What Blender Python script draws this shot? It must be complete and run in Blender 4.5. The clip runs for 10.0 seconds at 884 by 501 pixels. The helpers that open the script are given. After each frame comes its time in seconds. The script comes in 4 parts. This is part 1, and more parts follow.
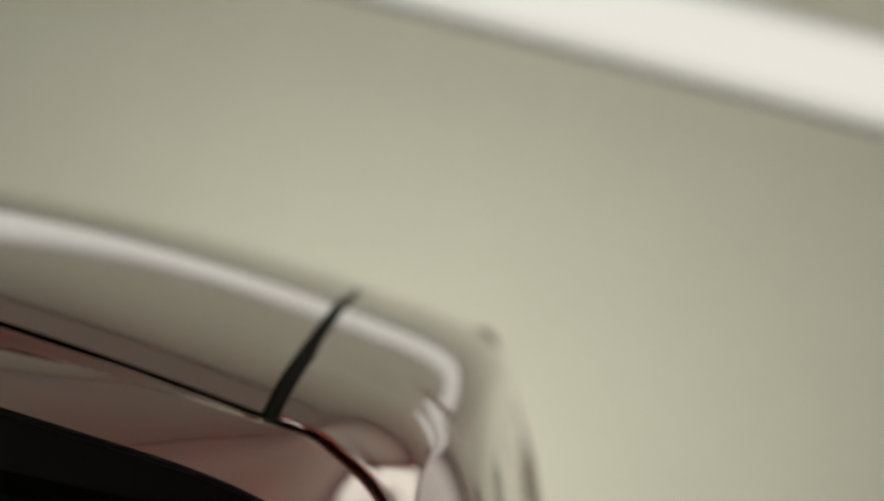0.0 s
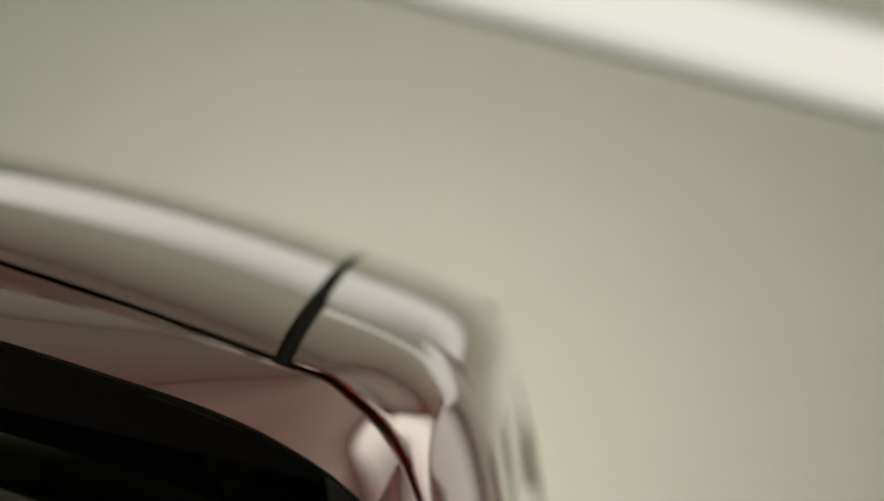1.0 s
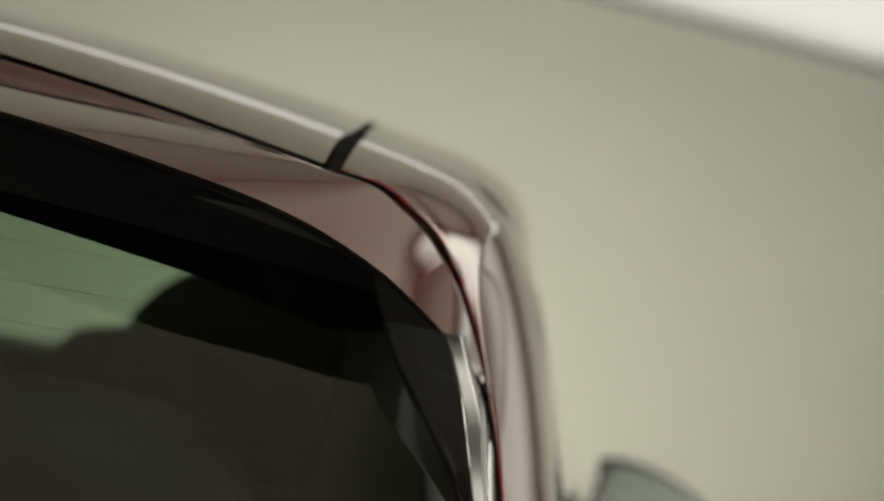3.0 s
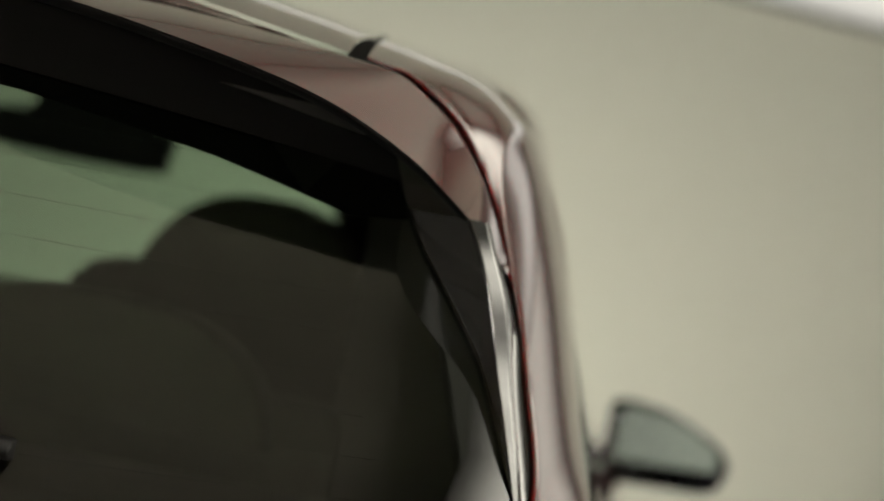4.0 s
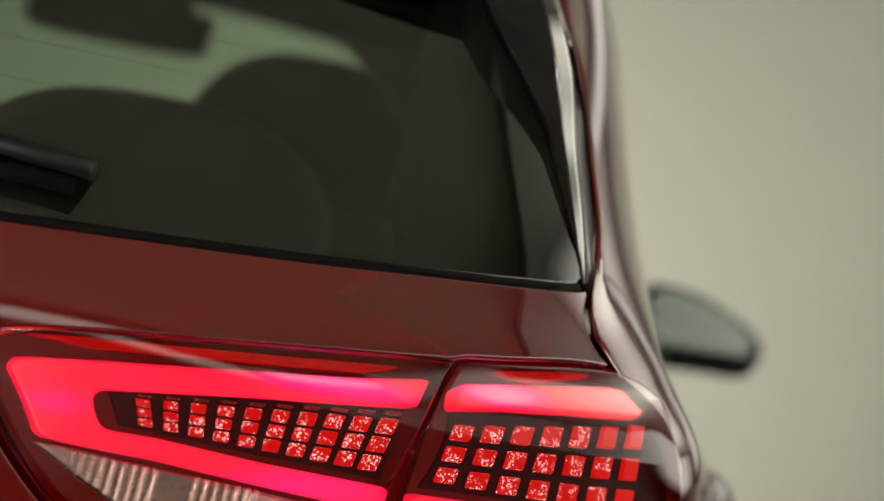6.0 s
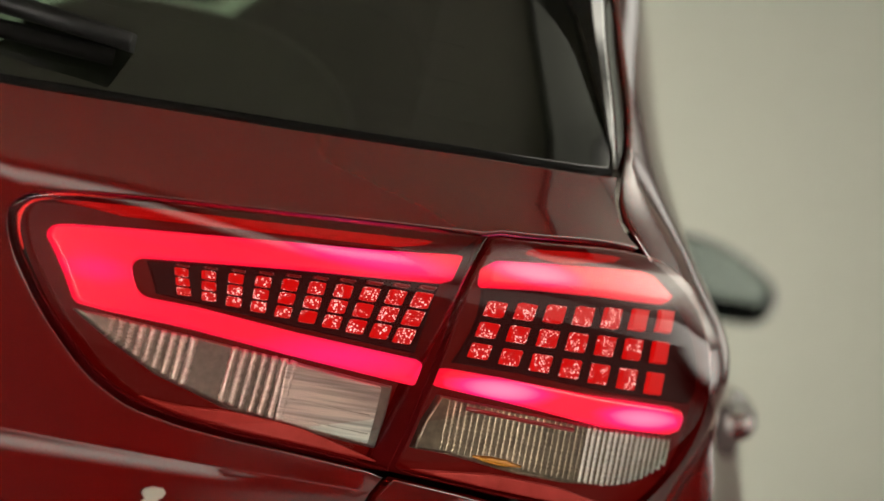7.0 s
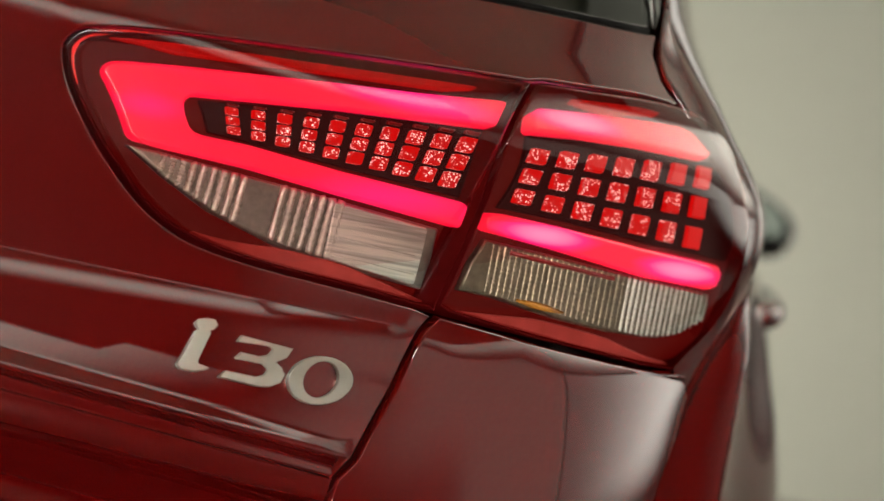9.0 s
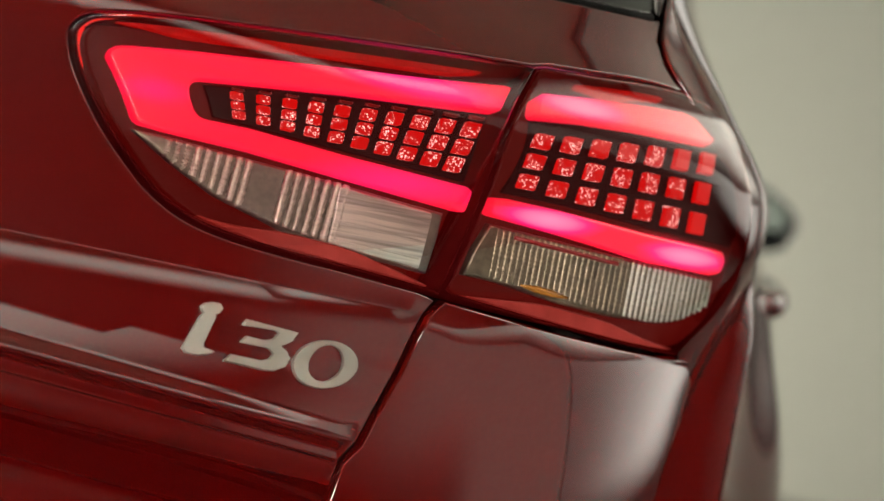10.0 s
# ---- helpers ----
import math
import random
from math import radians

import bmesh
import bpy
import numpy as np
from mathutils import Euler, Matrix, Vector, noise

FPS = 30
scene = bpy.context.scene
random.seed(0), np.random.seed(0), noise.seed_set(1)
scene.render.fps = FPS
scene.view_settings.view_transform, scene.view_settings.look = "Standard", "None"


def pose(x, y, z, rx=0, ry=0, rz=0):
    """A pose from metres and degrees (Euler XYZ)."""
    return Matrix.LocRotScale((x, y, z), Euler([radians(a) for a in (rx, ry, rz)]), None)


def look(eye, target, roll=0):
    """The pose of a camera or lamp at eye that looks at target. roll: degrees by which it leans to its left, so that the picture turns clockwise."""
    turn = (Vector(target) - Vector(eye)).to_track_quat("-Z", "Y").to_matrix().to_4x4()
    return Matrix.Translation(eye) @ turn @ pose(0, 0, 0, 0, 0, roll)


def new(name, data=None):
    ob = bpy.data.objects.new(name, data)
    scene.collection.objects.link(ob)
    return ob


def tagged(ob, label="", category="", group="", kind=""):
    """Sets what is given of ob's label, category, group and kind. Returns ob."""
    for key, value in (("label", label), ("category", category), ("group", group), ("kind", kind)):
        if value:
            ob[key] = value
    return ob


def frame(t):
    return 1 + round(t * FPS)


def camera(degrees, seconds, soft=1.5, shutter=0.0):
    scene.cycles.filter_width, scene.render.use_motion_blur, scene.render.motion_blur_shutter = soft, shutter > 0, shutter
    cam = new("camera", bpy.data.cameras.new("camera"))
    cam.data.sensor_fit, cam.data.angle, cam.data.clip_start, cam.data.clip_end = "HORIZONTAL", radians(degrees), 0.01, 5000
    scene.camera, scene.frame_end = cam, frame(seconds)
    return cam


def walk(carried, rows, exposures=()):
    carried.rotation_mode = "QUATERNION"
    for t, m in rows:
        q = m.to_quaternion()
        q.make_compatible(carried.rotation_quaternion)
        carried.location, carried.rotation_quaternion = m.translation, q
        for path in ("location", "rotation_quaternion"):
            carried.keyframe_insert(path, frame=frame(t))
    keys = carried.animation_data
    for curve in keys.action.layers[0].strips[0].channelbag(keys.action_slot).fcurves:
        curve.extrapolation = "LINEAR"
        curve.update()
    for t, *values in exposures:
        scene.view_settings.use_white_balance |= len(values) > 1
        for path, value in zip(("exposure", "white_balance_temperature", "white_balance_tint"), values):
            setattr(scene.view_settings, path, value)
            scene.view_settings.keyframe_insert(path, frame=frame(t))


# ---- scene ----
cam = camera(18.48, 10.0)
PATH = [
    (0, 0.7892, -1.3795, 1.4586, 3.806, 0.817, 10.890),
    (0.5, 0.7815, -1.3608, 1.4430, 3.647, 0.840, 10.895),
    (1, 0.7734, -1.3424, 1.4181, 3.478, 0.845, 10.898),
    (1.5, 0.7650, -1.3251, 1.3919, 3.290, 0.801, 10.897),
    (2, 0.7559, -1.3098, 1.3621, 3.099, 0.709, 10.890),
    (2.5, 0.7475, -1.2972, 1.3340, 2.921, 0.575, 10.884),
    (4, 0.7412, -1.2967, 1.2464, 2.910, -0.010, 10.933),
    (4.5, 0.7403, -1.3027, 1.2137, 2.958, -0.146, 10.960),
    (5, 0.7388, -1.3081, 1.1773, 3.014, -0.260, 11.001),
    (6.5, 0.7332, -1.3270, 1.0788, 3.091, -0.689, 11.112),
    (7, 0.7316, -1.3339, 1.0461, 3.122, -0.768, 11.094),
    (7.5, 0.7303, -1.3416, 1.0194, 3.146, -0.837, 11.066),
    (8, 0.7289, -1.3490, 0.9945, 3.163, -0.896, 11.032),
    (8.5, 0.7276, -1.3547, 0.9762, 3.177, -0.948, 10.993),
    (9, 0.7269, -1.3585, 0.9628, 3.187, -0.985, 10.957),
    (9.5, 0.7266, -1.3606, 0.9561, 3.198, -1.001, 10.930),
    (10, 0.7268, -1.3616, 0.9545, 3.211, -1.003, 10.915),
]
walk(cam, [(t, pose(x, y, z, 0, 0, yaw) @ pose(0, 0, 0, 90 + pitch) @ pose(0, 0, 0, 0, 0, roll))
           for t, x, y, z, yaw, pitch, roll in PATH])

cam.data.dof.use_dof = True
cam.data.dof.focus_distance = 1.49
cam.data.dof.aperture_fstop = 6.3

# ---- world ----
world = bpy.data.worlds.new("studio_air")
scene.world = world
world.use_nodes = True
world.node_tree.nodes["Background"].inputs[0].default_value = (0.9, 0.86, 0.75, 1)
world.node_tree.nodes["Background"].inputs[1].default_value = 0.02


def area_light(name, eye, target, size_x, size_y, watts, colour, spread=180):
    lamp = bpy.data.lights.new(name, "AREA")
    lamp.shape, lamp.size, lamp.size_y = "RECTANGLE", size_x, size_y
    lamp.energy, lamp.color, lamp.spread = watts, colour, radians(spread)
    ob = new(name, lamp)
    ob.matrix_world = look(eye, target)
    return ob


WARM = (1.0, 0.985, 0.86)
area_light("background_light", (-0.3, 7.5, 0.25), (-0.3, 10.0, 1.30), 1.4, 0.4, 55.5, WARM)


# ---- materials ----
def material(name, colour, rough=0.5, metal=0.0, coat=0.0, grain=0.0, grain_scale=60.0, bump=0.0, bump_scale=300.0, spec=0.5, emit=None, power=0.0):
    m = bpy.data.materials.new(name)
    m.use_nodes = True
    nodes, links = m.node_tree.nodes, m.node_tree.links
    b = nodes["Principled BSDF"]
    b.inputs["Base Color"].default_value = (*colour, 1)
    b.inputs["Roughness"].default_value = rough
    b.inputs["Metallic"].default_value = metal
    b.inputs["Coat Weight"].default_value = coat
    b.inputs["Coat Roughness"].default_value = 0.015
    b.inputs["Coat IOR"].default_value = 1.9
    b.inputs["Specular IOR Level"].default_value = spec
    if emit:
        b.inputs["Emission Color"].default_value = (*emit, 1)
        b.inputs["Emission Strength"].default_value = power
    if grain or bump:
        place = nodes.new("ShaderNodeTexCoord")
    if grain:
        fine, broad = nodes.new("ShaderNodeTexNoise"), nodes.new("ShaderNodeTexNoise")
        fine.inputs["Scale"].default_value, broad.inputs["Scale"].default_value = grain_scale, grain_scale / 14
        links.new(place.outputs["Object"], fine.inputs["Vector"])
        links.new(place.outputs["Object"], broad.inputs["Vector"])
        add = nodes.new("ShaderNodeMath")
        add.operation = "ADD"
        links.new(fine.outputs["Fac"], add.inputs[0])
        links.new(broad.outputs["Fac"], add.inputs[1])
        span = nodes.new("ShaderNodeMapRange")
        span.inputs["From Min"].default_value, span.inputs["From Max"].default_value = 0.6, 1.4
        span.inputs["To Min"].default_value, span.inputs["To Max"].default_value = 1 - grain, 1 + grain
        links.new(add.outputs[0], span.inputs["Value"])
        mul = nodes.new("ShaderNodeVectorMath")
        mul.operation = "SCALE"
        mul.inputs[0].default_value = colour
        links.new(span.outputs["Result"], mul.inputs["Scale"])
        links.new(mul.outputs["Vector"], b.inputs["Base Color"])
    if bump:
        rough_noise, relief = nodes.new("ShaderNodeTexNoise"), nodes.new("ShaderNodeBump")
        rough_noise.inputs["Scale"].default_value = bump_scale
        links.new(place.outputs["Object"], rough_noise.inputs["Vector"])
        relief.inputs["Strength"].default_value, relief.inputs["Distance"].default_value = bump, 0.002
        links.new(rough_noise.outputs["Fac"], relief.inputs["Height"])
        links.new(relief.outputs["Normal"], b.inputs["Normal"])
    return m


def streaked(name, colour, rough, metal):
    """Polished metal with fine level streaks."""
    m = material(name, colour, rough, metal)
    nodes, links = m.node_tree.nodes, m.node_tree.links
    place, stretch, noise, ramp = (nodes.new(k) for k in ("ShaderNodeTexCoord", "ShaderNodeMapping", "ShaderNodeTexNoise", "ShaderNodeValToRGB"))
    stretch.inputs["Rotation"].default_value = (0, 0.06, 0)
    stretch.inputs["Scale"].default_value = (12, 12, 420)
    links.new(place.outputs["Object"], stretch.inputs["Vector"])
    links.new(stretch.outputs[0], noise.inputs["Vector"])
    noise.inputs["Scale"].default_value, noise.inputs["Detail"].default_value = 1.0, 4.0
    low, high = ramp.color_ramp.elements
    low.position, low.color = 0.35, (*(c * 0.45 for c in colour), 1)
    high.position, high.color = 0.60, (*colour, 1)
    links.new(noise.outputs["Fac"], ramp.inputs[0])
    links.new(ramp.outputs[0], nodes["Principled BSDF"].inputs["Base Color"])
    return m


def thin_glass(name, tint, gloss_rough=0.0, straight=0.05):
    """A pane: tinted see-through, with a mirror share that grows towards grazing sight."""
    m = bpy.data.materials.new(name)
    m.use_nodes = True
    nodes, links = m.node_tree.nodes, m.node_tree.links
    nodes.clear()
    out, mix = nodes.new("ShaderNodeOutputMaterial"), nodes.new("ShaderNodeMixShader")
    clear, gloss, slant = nodes.new("ShaderNodeBsdfTransparent"), nodes.new("ShaderNodeBsdfGlossy"), nodes.new("ShaderNodeLayerWeight")
    clear.inputs[0].default_value = (*tint, 1)
    gloss.inputs["Roughness"].default_value = gloss_rough
    slant.inputs["Blend"].default_value = 0.5
    fifth, share = nodes.new("ShaderNodeMath"), nodes.new("ShaderNodeMath")
    fifth.operation, share.operation = "POWER", "MULTIPLY_ADD"
    fifth.inputs[1].default_value = 5.0
    share.inputs[1].default_value, share.inputs[2].default_value = 1 - straight, straight
    links.new(slant.outputs["Facing"], fifth.inputs[0])
    links.new(fifth.outputs[0], share.inputs[0])
    links.new(share.outputs[0], mix.inputs[0])
    links.new(clear.outputs[0], mix.inputs[1])
    links.new(gloss.outputs[0], mix.inputs[2])
    links.new(mix.outputs[0], out.inputs[0])
    return m


def light_guide(name, colour, hot, power, spots, reach):
    """A glowing plastic light guide, paler in front of the diodes at the spots."""
    m = material(name, (0.5, 0.02, 0.03), 0.25, emit=colour, power=power)
    nodes, links = m.node_tree.nodes, m.node_tree.links
    b = nodes["Principled BSDF"]
    place = nodes.new("ShaderNodeTexCoord")
    total = None
    for *spot, long, share in spots:
        off = nodes.new("ShaderNodeVectorMath")
        off.operation = "SUBTRACT"
        off.inputs[1].default_value = spot
        links.new(place.outputs["Object"], off.inputs[0])
        shrink = nodes.new("ShaderNodeVectorMath")
        shrink.operation = "MULTIPLY"
        shrink.inputs[1].default_value = (1 / long, 0.0, 1 / reach)
        links.new(off.outputs[0], shrink.inputs[0])
        far = nodes.new("ShaderNodeVectorMath")
        far.operation = "LENGTH"
        links.new(shrink.outputs[0], far.inputs[0])
        fall = nodes.new("ShaderNodeMapRange")
        fall.interpolation_type = "SMOOTHSTEP"
        fall.inputs["From Min"].default_value, fall.inputs["From Max"].default_value = 0.0, 1.0
        fall.inputs["To Min"].default_value, fall.inputs["To Max"].default_value = share, 0.0
        links.new(far.outputs["Value"], fall.inputs["Value"])
        if total is None:
            total = fall.outputs["Result"]
        else:
            more = nodes.new("ShaderNodeMath")
            more.operation = "MAXIMUM"
            links.new(total, more.inputs[0])
            links.new(fall.outputs["Result"], more.inputs[1])
            total = more.outputs[0]
    ramp = nodes.new("ShaderNodeValToRGB")
    stops = ramp.color_ramp.elements
    stops[0].position, stops[0].color = 0.0, (*colour, 1)
    stops[1].position, stops[1].color = 1.0, (*hot, 1)
    middle = stops.new(0.34)
    middle.color = (1.0, 0.006, 0.20, 1)
    edge = stops.new(0.62)
    edge.color = tuple(0.55 * h + 0.45 * c for h, c in zip((*hot, 1), (1.0, 0.006, 0.20, 1)))
    streaks, place_b = nodes.new("ShaderNodeTexNoise"), nodes.new("ShaderNodeMapping")
    place_b.inputs["Scale"].default_value = (14, 14, 160)
    links.new(place.outputs["Object"], place_b.inputs["Vector"])
    links.new(place_b.outputs[0], streaks.inputs["Vector"])
    streaks.inputs["Scale"].default_value = 1.0
    wobble = nodes.new("ShaderNodeMath")
    wobble.operation = "MULTIPLY_ADD"
    wobble.inputs[1].default_value = 0.24
    links.new(streaks.outputs["Fac"], wobble.inputs[0])
    links.new(total, wobble.inputs[2])
    shift = nodes.new("ShaderNodeMath")
    shift.operation = "SUBTRACT"
    shift.inputs[1].default_value = 0.12
    links.new(wobble.outputs[0], shift.inputs[0])
    links.new(shift.outputs[0], ramp.inputs[0])
    links.new(ramp.outputs[0], b.inputs["Emission Color"])
    return m


def sparkle_cell(name):
    """Red facetted reflector cell lit by its diode: white glints painted into its red glow."""
    m = material(name, (0.08, 0.001, 0.001), 0.35, spec=0.1, emit=(0.8, 0.004, 0.004), power=0.9)
    nodes, links = m.node_tree.nodes, m.node_tree.links
    b = nodes["Principled BSDF"]
    place, glint_dots = nodes.new("ShaderNodeTexCoord"), nodes.new("ShaderNodeTexVoronoi")
    glint_dots.inputs["Scale"].default_value = 720
    links.new(place.outputs["Object"], glint_dots.inputs["Vector"])
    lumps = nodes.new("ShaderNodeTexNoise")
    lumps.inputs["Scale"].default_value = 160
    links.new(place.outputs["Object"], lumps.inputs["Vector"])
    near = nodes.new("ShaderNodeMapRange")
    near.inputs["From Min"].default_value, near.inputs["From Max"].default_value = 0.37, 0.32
    links.new(glint_dots.outputs["Distance"], near.inputs["Value"])
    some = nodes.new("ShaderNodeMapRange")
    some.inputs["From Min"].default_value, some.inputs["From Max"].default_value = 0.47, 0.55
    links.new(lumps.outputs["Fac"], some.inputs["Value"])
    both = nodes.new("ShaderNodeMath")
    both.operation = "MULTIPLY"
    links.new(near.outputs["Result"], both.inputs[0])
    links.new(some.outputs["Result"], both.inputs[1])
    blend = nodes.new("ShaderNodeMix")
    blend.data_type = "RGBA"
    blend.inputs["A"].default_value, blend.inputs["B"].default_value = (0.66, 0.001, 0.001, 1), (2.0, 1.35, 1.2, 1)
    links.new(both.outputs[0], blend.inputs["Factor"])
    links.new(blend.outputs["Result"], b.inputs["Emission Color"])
    return m


PAINT = material("red_paint", (0.104, 0.0020, 0.0014), 0.46, 0.0, 1.0, spec=0.04, grain=0.03, grain_scale=14)
SEAM = material("black_seal", (0.005, 0.0046, 0.004), 0.75, spec=0.06)
BLACK = material("black_plastic", (0.008, 0.0075, 0.007), 0.5, spec=0.3, grain=0.15, grain_scale=200, bump=0.05)
GLOSS_BLACK = material("gloss_black", (0.012, 0.012, 0.012), 0.08, coat=1.0)
FIN = material("fin_plastic", (0.016, 0.015, 0.013), 0.25, coat=1.0, grain=0.1, grain_scale=300)
CABIN = material("cabin_cloth", (0.068, 0.061, 0.047), 0.9, grain=0.2, grain_scale=300)
SILVER = material("satin_silver", (0.55, 0.52, 0.45), 0.42, 0.8, grain=0.02, grain_scale=400)
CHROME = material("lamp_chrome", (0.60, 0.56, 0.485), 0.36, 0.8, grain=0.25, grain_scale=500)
# Darker chrome behind the flutes: shade between them is put into the colour.
GAP_CHROME = material("dull_lamp_chrome", (0.24, 0.215, 0.18), 0.35, 0.6, grain=0.3, grain_scale=260)
GAP_AMBER_CHROME = material("dull_bronzed_chrome", (0.17, 0.125, 0.085), 0.35, 0.6, grain=0.5, grain_scale=200)
PLAIN_CHROME = streaked("plain_chrome", (0.76, 0.715, 0.63), 0.34, 0.5)
# Browner chrome: amber reflections are put into its colour.
AMBER_CHROME = material("bronzed_chrome", (0.22, 0.17, 0.115), 0.36, 0.75, grain=0.75, grain_scale=130)
MIRROR = material("tinted_mirror", (0.84, 0.98, 0.90), 0.20, 1.0)
TYRE = material("tyre_rubber", (0.02, 0.02, 0.02), 0.8, grain=0.2)
RIM = material("rim_alloy", (0.5, 0.5, 0.5), 0.3, 1.0)
REAR_GLASS = thin_glass("privacy_glass", (0.40, 0.46, 0.38), 0.0, 0.125)
SIDE_GLASS = thin_glass("side_glass", (0.25, 0.28, 0.24))
WINDSCREEN = thin_glass("green_windscreen", (0.76, 0.92, 0.84))
LENS = thin_glass("lamp_lens", (0.97, 0.84, 0.825), 0.0, 0.09)
# Rim, bands, bezel and tray: spilled lamp light is put in as faint emission.
RED_LENS = material("red_lens_rim", (0.06, 0.003, 0.003), 0.8, spec=0.0, emit=(1.0, 0.015, 0.012), power=0.008, grain=0.3, grain_scale=50)
RED_GLOW_BAND = material("red_lens_band", (0.30, 0.006, 0.006), 0.8, spec=0.0, emit=(1.0, 0.008, 0.006), power=0.17, grain=0.2, grain_scale=40)
RED_GLOW_FOOT = material("red_lens_foot", (0.26, 0.035, 0.028), 0.7, spec=0.1, emit=(1.0, 0.03, 0.02), power=0.075, grain=0.3, grain_scale=60)
BEZEL = material("dark_red_bezel", (0.030, 0.003, 0.002), 0.5, spec=0.1, emit=(1.0, 0.01, 0.008), power=0.060, grain=0.1, grain_scale=150)
TRAY = material("cell_tray_plastic", (0.010, 0.001, 0.001), 0.6, spec=0.1, emit=(1.0, 0.0, 0.0), power=0.012)
DIM_CELL = material("dim_cell", (0.10, 0.004, 0.004), 0.30, emit=(1.0, 0.01, 0.005), power=0.07)
EDGE_GLOW = material("edge_glow", (0.4, 0.01, 0.01), 0.30, emit=(1.0, 0.010, 0.004), power=0.75)
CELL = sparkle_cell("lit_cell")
PLAIN_CELL = material("plain_lit_cell", (0.08, 0.001, 0.001), 0.35, spec=0.1, emit=(0.85, 0.003, 0.003), power=0.75, grain=0.15, grain_scale=300)
AMBER = material("amber_bulb_cover", (0.55, 0.22, 0.03), 0.25)
WALL_PAINT = material("backdrop_paint", (0.60, 0.595, 0.515), 0.9, grain=0.02, grain_scale=3, bump=0.05, bump_scale=40)
DARK_WALL = material("dark_drape", (0.035, 0.033, 0.029), 0.9, grain=0.2, grain_scale=4)
FLOOR = material("studio_floor", (0.045, 0.042, 0.037), 0.5, grain=0.08, grain_scale=5, bump=0.05)
CEILING = material("ceiling_paint", (0.32, 0.30, 0.24), 0.9, grain=0.05, grain_scale=4)


def glowing_cloth(name, colour, power, half_x, half_y, soft, axes_used=("X", "Y"), soft_x=None, least=0.0, least_x=0.0):
    """Diffuser cloth lit from behind: full in the middle, fading to its hems."""
    m = material(name, (0.07, 0.07, 0.066), 0.9, emit=colour, power=power)
    nodes, links = m.node_tree.nodes, m.node_tree.links
    place, axes = nodes.new("ShaderNodeTexCoord"), nodes.new("ShaderNodeSeparateXYZ")
    links.new(place.outputs["Object"], axes.inputs[0])
    shares = []
    for axis, half, fade in zip(axes_used, (half_x, half_y), (soft_x or soft, soft)):
        size, fall = nodes.new("ShaderNodeMath"), nodes.new("ShaderNodeMapRange")
        size.operation = "ABSOLUTE"
        links.new(axes.outputs[axis], size.inputs[0])
        fall.interpolation_type = "SMOOTHSTEP"
        fall.inputs["From Min"].default_value, fall.inputs["From Max"].default_value = half, half - fade
        fall.inputs["To Min"].default_value = least if axis == axes_used[1] else least_x
        links.new(size.outputs[0], fall.inputs["Value"])
        shares.append(fall.outputs["Result"])
    both, level = nodes.new("ShaderNodeMath"), nodes.new("ShaderNodeMath")
    both.operation, level.operation = "MULTIPLY", "MULTIPLY"
    links.new(shares[0], both.inputs[0])
    links.new(shares[1], both.inputs[1])
    links.new(both.outputs[0], level.inputs[0])
    level.inputs[1].default_value = power
    links.new(level.outputs[0], nodes["Principled BSDF"].inputs["Emission Strength"])
    return m


DIFFUSER = glowing_cloth("lit_diffuser", (1.0, 0.965, 0.87), 0.76, 3.6, 0.25, 0.18, ("X", "Z"), 1.4)
SILK = glowing_cloth("lit_silk", (1.0, 0.95, 0.81), 3.5, 1.18, 5.3, 4.2, soft_x=0.9, least=0.22, least_x=0.06)
PANEL_CLOTH = glowing_cloth("lit_panel_cloth", (1.0, 0.95, 0.82), 0.75, 1.35, 1.25, 0.9, ("X", "Z"), 0.9)
LOW_SILK = glowing_cloth("lit_low_silk", (1.0, 0.96, 0.86), 2.0, 1.10, 3.7, 3.5, soft_x=0.5, least=0.18)
DIM_FILL = glowing_cloth("lit_dim_silk", (1.0, 0.93, 0.80), 0.36, 1.3, 4.0, 2.4, soft_x=0.9)
REAR_FILL_CLOTH = glowing_cloth("lit_rear_cloth", (1.0, 0.95, 0.86), 32.0, 1.5, 0.6, 0.15, ("X", "Z"), 0.4)
TOP_CLOTH = glowing_cloth("lit_top_cloth", (1.0, 0.99, 0.76), 0.13, 5.2, 3.3, 1.6, soft_x=0.7, least=0.85, least_x=0.7)
CORNER_CLOTH = glowing_cloth("lit_corner_cloth", (1.0, 0.95, 0.82), 2.0, 1.15, 0.60, 0.55, ("X", "Z"), 0.35)
SIDE_TOP_FILL = glowing_cloth("lit_side_top_cloth", (1.0, 0.99, 0.78), 0.52, 2.4, 2.9, 2.2, soft_x=1.3, least=0.40, least_x=0.30)
OVERHEAD = glowing_cloth("lit_strip_cloth", (1.0, 0.95, 0.82), 1.7, 3.0, 0.95, 0.90, ("X", "Z"), 0.6)


# ---- mesh helpers ----
from mathutils.geometry import delaunay_2d_cdt


def finish(name, bm, mat, parent=None, label="", smooth=True):
    mesh = bpy.data.meshes.new(name)
    bm.to_mesh(mesh)
    bm.free()
    if smooth:
        mesh.shade_smooth()
    mesh.materials.append(mat)
    ob = new(name, mesh)
    if parent is not None:
        ob.parent = parent
    if label:
        ob["label"] = label
    return ob


part = finish


def mirrored(ob, parent=None):
    """The same piece on the car's other side."""
    mesh = ob.data.copy()
    mesh.transform(Matrix.Diagonal((-1, 1, 1, 1)))
    mesh.flip_normals()
    twin = new(ob.name.split(".")[0], mesh)
    twin.parent = parent or ob.parent
    if "label" in ob:
        twin["label"] = ob["label"]
    return twin


